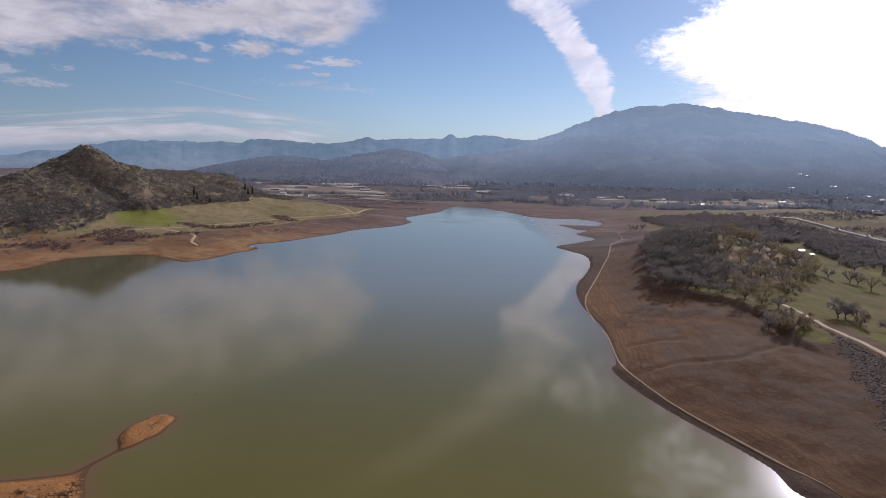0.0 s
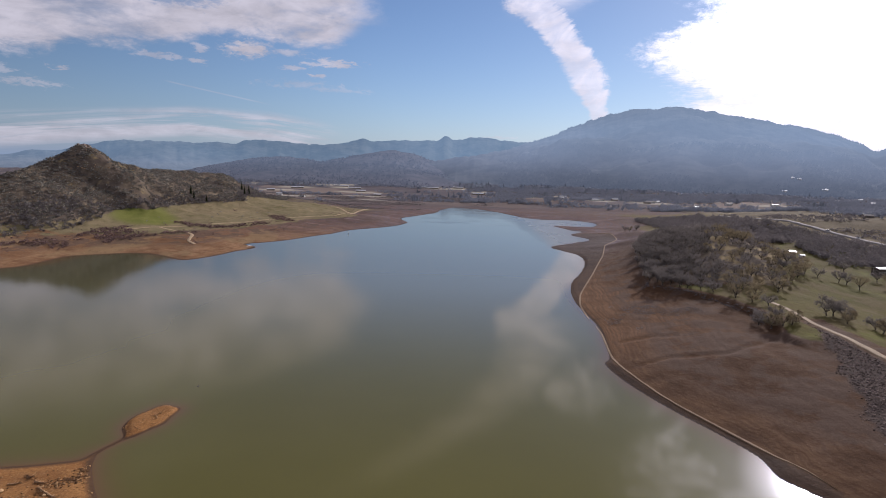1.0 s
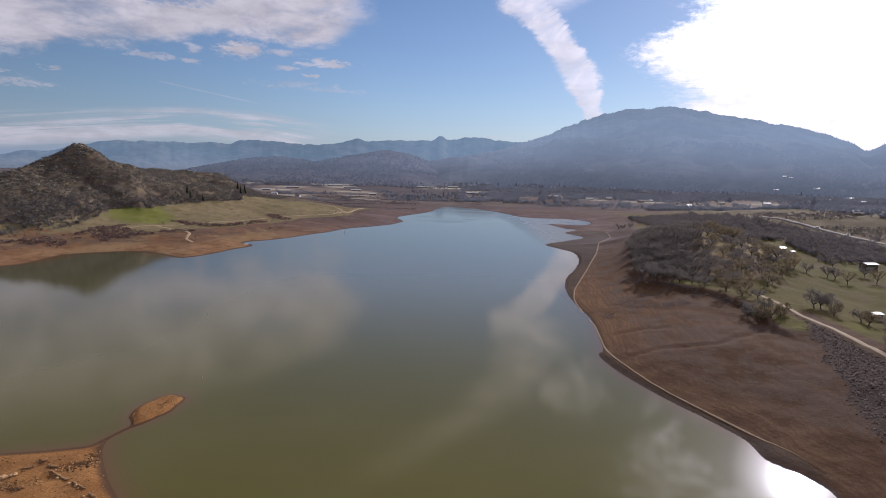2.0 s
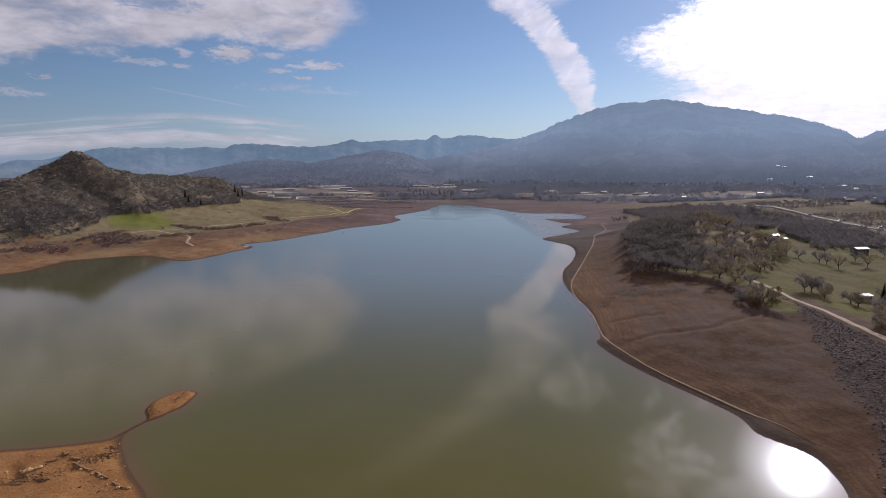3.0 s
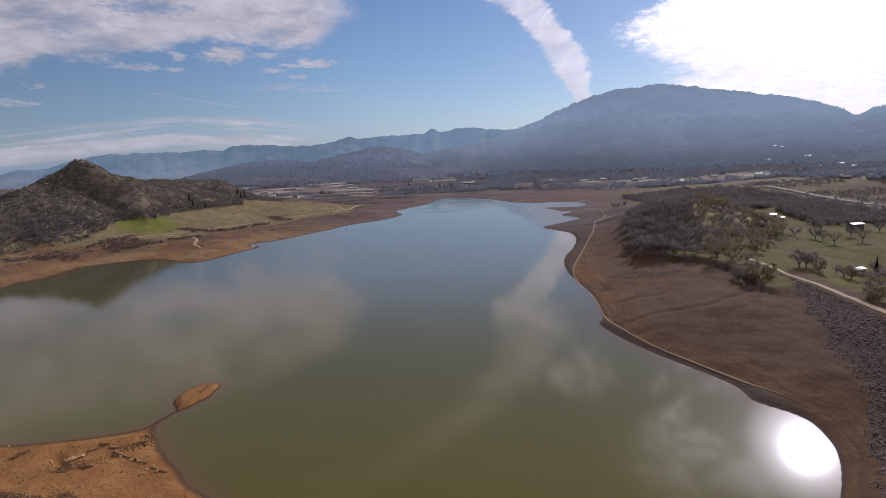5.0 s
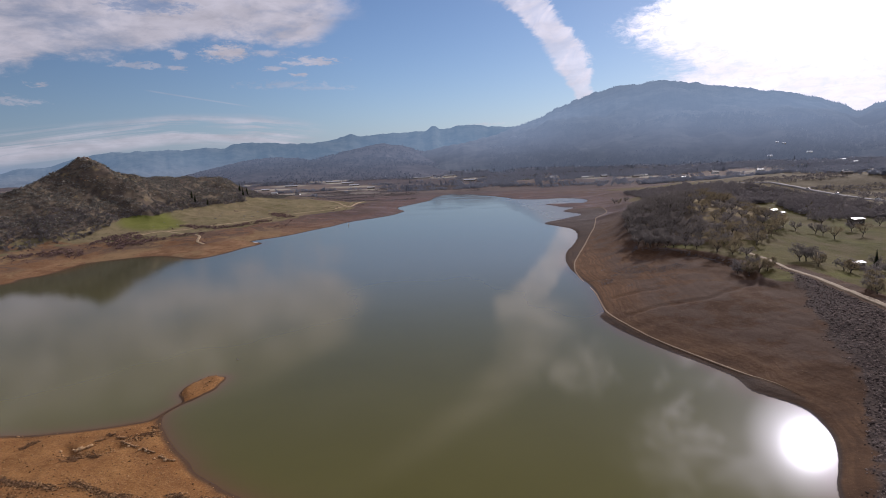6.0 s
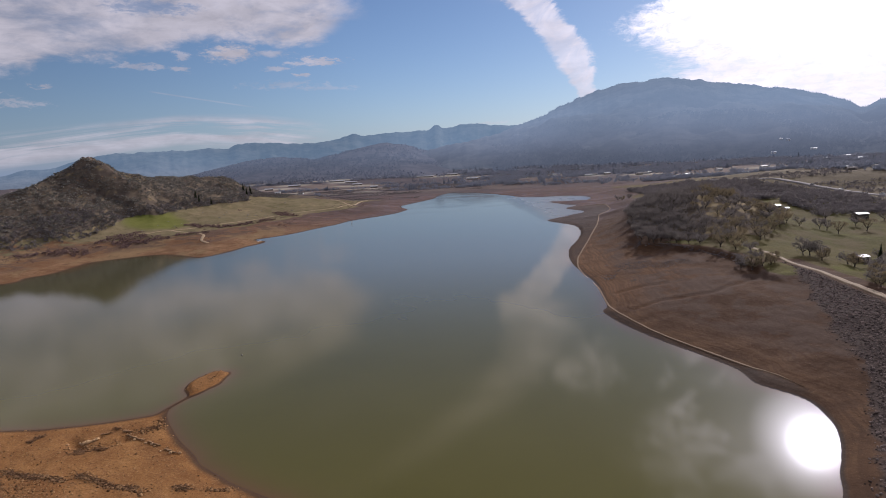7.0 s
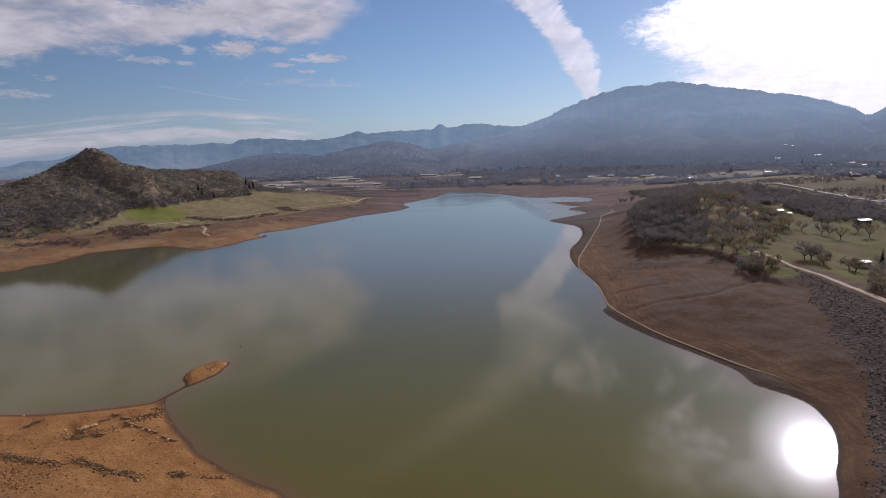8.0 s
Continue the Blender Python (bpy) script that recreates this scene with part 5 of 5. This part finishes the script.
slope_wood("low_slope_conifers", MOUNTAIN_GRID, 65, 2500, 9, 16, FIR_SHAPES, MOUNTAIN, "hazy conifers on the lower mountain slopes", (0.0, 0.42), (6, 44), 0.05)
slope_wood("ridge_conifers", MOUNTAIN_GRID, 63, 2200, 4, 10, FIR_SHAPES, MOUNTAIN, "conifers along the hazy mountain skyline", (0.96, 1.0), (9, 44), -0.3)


# ---- farms and houses ----
def house(label, x, y, spin, w, d, wall_h, rise, wall_mat, roof_mat, windows=2, chimney=False, z=None, category="house"):
    """Gabled house: walls with gable ends, two roof slabs with eaves, windows with frames and panes, a door."""
    if z is None:
        z = float(min(height_at([x - w / 3, x + w / 3, x, x], [y, y, y - d / 3, y + d / 3])))
    home = new(category.replace(" ", "_"))
    home.matrix_basis = pose(x, y, z - 0.3, 0, 0, spin)
    bm = bmesh.new()
    a = [bm.verts.new(p) for p in ((-w / 2, -d / 2, 0), (w / 2, -d / 2, 0), (w / 2, d / 2, 0), (-w / 2, d / 2, 0))]
    b = [bm.verts.new(p) for p in ((-w / 2, -d / 2, wall_h), (w / 2, -d / 2, wall_h), (w / 2, d / 2, wall_h), (-w / 2, d / 2, wall_h))]
    g = [bm.verts.new(p) for p in ((-w / 2, 0, wall_h + rise), (w / 2, 0, wall_h + rise))]
    for quad in ((a[0], a[1], b[1], b[0]), (a[2], a[3], b[3], b[2]), (a[1], a[2], b[2], g[1], b[1]), (a[3], a[0], b[0], g[0], b[3]), (a[3], a[2], a[1], a[0])):
        bm.faces.new(quad)
    part("wall", bm, wall_mat, home)
    pitch, run = math.atan2(rise, d / 2), math.hypot(d / 2, rise) + 0.6
    for side in (-1, 1):
        bm = box(w + 1.0, run, 0.18)
        bmesh.ops.transform(bm, matrix=Matrix.Translation((0, side * (run / 2) * math.cos(pitch), wall_h + rise + 0.06 - (run / 2) * math.sin(pitch)))
                            @ Matrix.Rotation(-side * pitch, 4, "X"), verts=bm.verts)
        part("roof", bm, roof_mat, home)
    for k in range(windows):
        for side in (-1, 1):
            wx = (k + 0.5) / windows * w * 0.8 - w * 0.4
            window = part("window", box(1.5, 0.12, 1.3, wall_h * 0.38, wx, side * (d / 2 + 0.03)), WHITE_WALL if wall_mat is not WHITE_WALL else TAN_WALL, home)
            part("pane", box(1.25, 0.06, 1.05, wall_h * 0.38 + 0.12, wx, side * (d / 2 + 0.085)), GLASS, window)
    part("door", box(1.0, 0.12, 2.1, 0.25, w * 0.44 - 0.6, -d / 2 - 0.03), DOOR_PAINT, home)
    if chimney:
        part("chimney", box(0.8, 0.8, 1.8, wall_h + rise * 0.5, -w * 0.3, d * 0.15, 0.04), TAN_WALL, home)
    return tagged(home, label, category)


house("small barn with a bright sunlit metal roof", 240, 286, 12, 7, 4.6, 3.6, 0.6, DARK_WALL, METAL_ROOF, 2, category="barn")
house("large dark barn with a bright metal roof", 362, 452, 8, 10.5, 7, 6.0, 0.9, DARK_WALL, METAL_ROOF, 3, category="barn")
house("farmhouse with a bright metal roof and tan walls", 338, 534, 20, 6.5, 5, 3.0, 0.7, TAN_WALL, METAL_ROOF, 3, True)
house("long low farm building with a grey shingle roof", 318, 520, 5, 16, 7, 2.8, 1.6, DARK_WALL, SHINGLE, 4, category="farm building")
house("small white outbuilding beside the farmhouse", 341, 522, 15, 4, 3, 2.4, 0.6, WHITE_WALL, METAL_ROOF, 1, category="shed")
EAST_HOUSES = ((499, 1353, 5, 22, 10, 4.0, WHITE_WALL, SHINGLE), (486, 1335, -8, 15, 9, 3.5, TAN_WALL, SHINGLE), (520, 1362, 10, 8, 7, 4.0, WHITE_WALL, PALE_ROOF),
             (552, 1228, 25, 14, 9, 4.0, WHITE_WALL, PALE_ROOF), (566, 1248, -15, 12, 9, 3.5, WHITE_WALL, SHINGLE), (665, 1315, 8, 14, 10, 4.0, WHITE_WALL, SHINGLE),
             (600, 800, 12, 12, 8, 3.4, WHITE_WALL, PALE_ROOF), (588, 778, -10, 12, 8, 3.4, TAN_WALL, SHINGLE))
FIELD_HOUSES = ((632, 790, 30, 10, 8, 3.2, WHITE_WALL, SHINGLE), (680, 800, 10, 13, 8, 3.2, WHITE_WALL, PALE_ROOF), (-371, 1361, 6, 13, 9, 4.0, WHITE_WALL, PALE_ROOF),
             (-307, 1321, -12, 11, 8, 3.4, WHITE_WALL, SHINGLE), (681, 1348, -10, 13, 9, 3.8, WHITE_WALL, SHINGLE), (640, 1168, 12, 15, 9, 3.8, WHITE_WALL, PALE_ROOF),
             (655, 1175, 12, 9, 8, 3.4, TAN_WALL, PALE_ROOF), (760, 1296, 0, 15, 9, 3.8, WHITE_WALL, PALE_ROOF))
WEST_HOUSES = ((324, 1500, 5, 20, 9, 4.0, WHITE_WALL, PALE_ROOF), (375, 1372, 0, 16, 9, 3.8, WHITE_WALL, PALE_ROOF), (430, 1400, 0, 14, 9, 3.8, TAN_WALL, PALE_ROOF),
             (240, 1420, 10, 14, 9, 4.0, WHITE_WALL, SHINGLE), (300, 1400, -20, 13, 9, 3.6, TAN_WALL, PALE_ROOF), (340, 1460, 15, 15, 9, 3.8, WHITE_WALL, SHINGLE),
             (200, 1500, 0, 13, 9, 3.6, WHITE_WALL, PALE_ROOF), (395, 1390, 5, 13, 9, 3.6, WHITE_WALL, SHINGLE))
for fx, fy, spin, w, d, hgt, walls, roof in EAST_HOUSES + FIELD_HOUSES + WEST_HOUSES:
    house("distant pale valley house among bare trees", fx, fy, spin, w, d, hgt, 1.6, walls, roof, 2)
for fx, fy, spin, w in ((-25, 1830, -20, 60), (66, 1860, -25, 36), (112, 1592, -30, 34), (-245, 1715, 10, 36), (-395, 1640, 6, 34), (-300, 1800, -4, 48), (-210, 1590, 4, 26), (-150, 1450, 2, 18), (-430, 1500, 12, 20)):
    house("long pale greenhouse shed in the valley", fx, fy, spin, w, 12, 3.4, 1.8, TAN_WALL, PALE_ROOF, 6, category="greenhouse")


def on_slope(grid, bearing, rise):
    """The place on a mountainside that lies at this bearing and rise, in degrees, seen from over the lake."""
    gx, gy, gz = grid
    b = np.degrees(np.arctan2(gx[0], gy[0] + 18))
    col = int(np.argmin(np.abs(b - bearing)))
    r = np.hypot(gx[:, col], gy[:, col] + 18)
    k = int(np.argmax(np.degrees(np.arctan2(gz[:, col] - 82, r)) > rise))
    return float(gx[k, col]), float(gy[k, col]), float(gz[k, col])


for bearing, rise, w in ((33.5, -1.57, 24), (30.7, -1.8, 20), (35.9, -2.38, 18), (34.4, -2.62, 12), (31.7, -0.56, 16), (36.8, -2.99, 12), (31.2, -0.63, 12)):
    hx, hy, hz = on_slope(MOUNTAIN_GRID, bearing, rise)
    house("white house in a clearing on the wooded slope", hx, hy, bearing * -1, w * 0.7, 9, 4.4, 2.0, WHITE_WALL, METAL_ROOF, 3, z=max(hz, float(height_at(hx, hy)[0])))


# ---- vehicles on the highway ----
def vehicle(label, at, spin, length, height, paint, category):
    car = new(category)
    car.matrix_basis = pose(*at, 0, 0, spin)
    body = box(1.9, length, height * 0.5, 0.35, bevel=0.18)
    part("body", body, paint, car)
    cabin = bmesh.new()
    bmesh.ops.create_cube(cabin, size=1, matrix=Matrix.Translation((0, -length * 0.06, 0.35 + height * 0.68)) @ Matrix.Diagonal((1.7, length * 0.52, height * 0.4, 1)))
    for v in cabin.verts:
        if v.co.z > 0.35 + height * 0.68:
            v.co.y *= 0.72
            v.co.x *= 0.86
    part("cabin", cabin, GLASS, car, "dark glazed cabin")
    part("roof", box(1.4, length * 0.36, 0.06, 0.35 + height * 0.88, 0, -length * 0.06, 0.02), paint, car)
    for wx in (-0.85, 0.85):
        for wy in (-0.32, 0.32):
            bm = bmesh.new()
            bmesh.ops.create_cone(bm, cap_ends=True, segments=14, radius1=0.36, radius2=0.36, depth=0.24,
                                  matrix=Matrix.Translation((wx, wy * length, 0.36)) @ Matrix.Rotation(radians(90), 4, "Y"))
            part("wheel", bm, RUBBER, car)
    return tagged(car, label, category)


for vx, vy, spin, length, tall, paint, label, kind in ((488, 590, 2, 6.5, 2.4, CAR_WHITE, "white van driving on the highway", "van"), (473.5, 686, 18, 4.6, 1.5, CAR_GREY, "silver car on the highway", "car"),
                                                       (482.6, 646, 10, 4.8, 1.6, CAR_WHITE, "white car on the highway", "car")):
    vehicle(label, (vx, vy, float(height_at(vx, vy)[0]) + 1.1), spin, length, tall, paint, kind)
for vx, vy, spin in ((362, 541, 40), (366, 533, 70)):
    vehicle("white pickup parked by the farm trees", (vx, vy, float(height_at(vx, vy)[0])), spin, 5.2, 1.9, CAR_WHITE, "pickup")


# ---- stones, wood and marks on the near shore ----
def boulder(seed, x, y, size, mat, label, sink=0.25):
    v, f = rock_form(seed, 0.72, 2)
    v = np.array(v) * size
    ob = new("boulder", mesh_from("boulder", v, f, mat, False))
    ob.matrix_basis = pose(x, y, float(height_at(x, y)[0]) + size * (0.36 - sink * 0.5), 0, 0, seed * 47)
    return tagged(ob, label, "boulder", "boulders on the near shore")


rock_rng = random.Random(9)
boulder(95, 121.6, 111.3, 2.2, PALE_STONE, "large pale block among the dark embankment stones")
for k in range(16):
    boulder(100 + k, rock_rng.gauss(-107.5, 2.6), rock_rng.gauss(128.0, 0.9), rock_rng.uniform(0.6, 1.5), PALE_STONE, "pale sandy boulder on the dry lakebed")
for k in range(12):
    t = k / 11
    boulder(130 + k, -96 + 19 * t + rock_rng.gauss(0, 0.6), 130.5 - 11.5 * t + rock_rng.gauss(0, 0.7), rock_rng.uniform(0.5, 1.2), PALE_STONE, "pale stone beside the drift logs")
for k, (bx, by) in enumerate(((-468, 764), (-464, 769), (-461, 773), (-459, 764), (-455, 777))):
    boulder(170 + k, bx, by, 4.2 + 1.3 * (k % 3), STONE, "rock outcrop on the hilltop", 0.75)


def log(seed, x, y, spin, length, radius):
    rng = np.random.RandomState(seed)
    n = 7
    pts = [(length * (k / (n - 1) - 0.5), rng.normal() * 0.08, radius + rng.normal() * 0.03) for k in range(n)]
    v, f = tube(pts, [radius * (1.1 - 0.5 * k / n) for k in range(n)], 8)
    trunk = new("drift_log", mesh_from("drift_log", v, f, DRIFT, True))
    trunk.matrix_basis = pose(x, y, float(height_at(x, y)[0]) - 0.05, 0, 0, spin)
    for k in range(3):
        p = np.array(pts[1 + 2 * k])
        v, f = tube([p, p + [0.2, rng.uniform(-0.7, 0.7), 0.5], p + [0.5, rng.uniform(-1.2, 1.2), 0.9]], [radius * 0.4, radius * 0.25, 0.03], 5)
        stub = new("branch_stub", mesh_from("branch_stub", v, f, DRIFT, True))
        stub.parent = trunk
    return tagged(trunk, "bleached drift log lying on the lakebed", "log", "drift logs")


for k, (lx, ly, spin, size) in enumerate(((-95.5, 130.5, -35, 5.0), (-92.5, 128.6, -28, 4.5), (-86.5, 125.4, -32, 6.0), (-79.5, 120.4, -33, 5.5), (-104.5, 133.0, 20, 3.0), (-98.5, 134.0, -10, 3.2))):
    log(60 + k, lx, ly, spin, size, 0.28)


def dead_bush(seed, x, y, spread, spin, long=1.5):
    """A torn-out bush left by the water: roots and broken branches lying in a tangle."""
    rng = np.random.RandomState(seed)
    verts, faces = [], []
    for _ in range(int(32 * spread)):
        a, r = rng.uniform(0, 6.28), spread * rng.rand() ** 0.6
        p = np.array([math.cos(a) * r * long, math.sin(a) * r * 0.8, 0.05])
        q = p + np.array([rng.normal() * 0.6 * long, rng.normal() * 0.5, rng.uniform(0.15, 0.8)])
        v, f = tube([p, (p + q) / 2 + rng.normal(size=3) * 0.15, q], [0.10, 0.065, 0.02], 4)
        base = len(verts)
        verts.extend(v)
        faces.extend([tuple(i + base for i in quad) for quad in f])
    bush = new("dead_bush", mesh_from("dead_bush", verts, faces, ROOTS))
    bush.matrix_basis = pose(x, y, float(height_at(x, y)[0]), 0, 0, spin)
    return tagged(bush, "dead bush of dark roots lying on the lakebed", "dead bush", "dead bushes on the lakebed")


for k, (bx, by, r, spin, long) in enumerate(((-106.2, 120.6, 2.1, 20, 1.2), (-100.9, 122.0, 1.5, -10, 1.5), (-125.5, 134.2, 1.5, 70, 1.3), (-126, 131.0, 1.1, 40, 1.2), (-117.5, 110.6, 1.0, -22, 2.2),
                                             (-113, 108.6, 1.2, -26, 2.0), (-108.5, 106.9, 1.7, -6, 1.7), (-103.5, 106.0, 1.3, -15, 2.0), (-96.5, 107.0, 1.0, -22, 2.0), (-92, 104.9, 1.2, -28, 2.2),
                                             (-87, 101.9, 1.2, -25, 2.0), (-81, 100.6, 1.0, -15, 2.0), (-67.5, 99.8, 0.9, -10, 2.0), (-103.0, 136.6, 0.8, -8, 2.0), (-92.5, 136.4, 0.9, -10, 2.2))):
    dead_bush(80 + k, bx, by, r, spin, long)


def beach_cobbles():
    rng = np.random.RandomState(77)
    x, y = [], []
    for line, count, wide in (([(-124, 113.5), (-115.4, 109.7), (-109.8, 107), (-106.2, 107), (-99.7, 104.9)], 680, 0.7), ([(-98.5, 107.6), (-92.7, 105.3), (-86.1, 101.3), (-81.7, 101), (-76, 98.1)], 560, 0.7), ([(-69.5, 100.3), (-65.2, 99.3)], 150, 0.6),
                              ([(-112, 124), (-104, 124), (-98, 127)], 160, 1.2), ([(-97, 133), (-90, 137), (-93, 143)], 260, 1.2), ([(-62, 99.6), (-55.5, 98.8)], 110, 0.6)):
        p = np.array(line, float)
        t = rng.uniform(0, len(p) - 1.001, count)
        i = t.astype(int)
        q = p[i] + (p[i + 1] - p[i]) * (t - i)[:, None] + rng.normal(size=(count, 2)) * wide
        x.append(q[:, 0]), y.append(q[:, 1])
    x.append(rng.uniform(-150, -35, 1500)), y.append(rng.uniform(75, 142, 1500))
    x.append(rng.normal(-114, 9, 1500)), y.append(rng.normal(97, 6, 1500))
    x.append(rng.uniform(-97, -84, 60)), y.append(rng.uniform(161, 184, 60))
    drift = sum(len(a) for a in x[:6])
    x, y = np.concatenate(x), np.concatenate(y)
    h = terrain(x, y)
    ok = h > 0.12
    size = rng.gamma(3.0, 0.085, len(x)) + 0.1
    size[:drift] *= 1.35
    v, f = scattered(STONES, np.stack([x, y, h + 0.03], -1)[ok], size[ok], rng.uniform(0, 6.28, ok.sum()))
    stuff("beach_cobbles", v, f, DARK_STONE, "brown cobbles and gravel strewn over the lakebed", "stones")


beach_cobbles()
for k in range(12):
    boulder(200 + k, rock_rng.gauss(-88.3, 1.5), rock_rng.gauss(177, 2.6), rock_rng.uniform(0.35, 0.8), DARK_STONE, "brown stone on the small islet")


def buoy(x, y):
    mark = new("buoy")
    mark.matrix_basis = pose(x, y, 0, 4, 0, 0) @ Matrix.Scale(0.6, 4)
    bm = bmesh.new()
    bmesh.ops.create_uvsphere(bm, u_segments=16, v_segments=10, radius=0.55, matrix=Matrix.Translation((0, 0, 0.12)) @ Matrix.Diagonal((1, 1, 0.7, 1)))
    part("float", bm, BUOY_PAINT, mark)
    bm = bmesh.new()
    bmesh.ops.create_cone(bm, cap_ends=True, segments=12, radius1=0.24, radius2=0.12, depth=0.6, matrix=Matrix.Translation((0, 0, 0.7)))
    part("mast", bm, BUOY_PAINT, mark)
    return tagged(mark, "small dark buoy floating on the lake", "buoy")


buoy(-86.3, 204)


def marker_post(x, y):
    post = new("marker_post")
    post.matrix_basis = pose(x, y, max(float(height_at(x, y)[0]), 0.0) - 0.3, 0, 0, 10)
    part("pole", box(0.3, 0.3, 2.8, 0, bevel=0.05), DRIFT, post)
    part("board", box(1.5, 0.12, 1.1, 1.75, 0, -0.22, 0.03), WHITE_WALL, post, "white blank board")
    return tagged(post, "white marker board on a post at the waterline", "marker")


marker_post(-106, 697)


def floating_dock(x, y, spin):
    dock = new("floating_dock")
    dock.matrix_basis = pose(x, y, 0.1, 0, 0, spin)
    for k in range(8):
        part("plank", box(1.1, 3.0, 0.1, 0.45, -4.2 + 1.2 * k, 0, 0.02), PANEL, dock)
    for k in range(3):
        part("float", box(1.6, 2.6, 0.5, -0.08, -3.4 + 3.4 * k, 0, 0.1), WHITE_WALL, dock)
    return tagged(dock, "pale grounded floating dock at the water's edge", "dock")


floating_dock(-187, 568, 60)
for tx, ty, size in ((-331, 790, 1.2), (-340, 802, 1.4), (-318, 800, 1.1), (-300, 905, 1.3), (-313, 930, 1.5), (-305, 940, 1.2), (-296, 915, 1.0)):
    plant(FIR_TREES[1], tx, ty, size, tree_rng.uniform(0, 360))
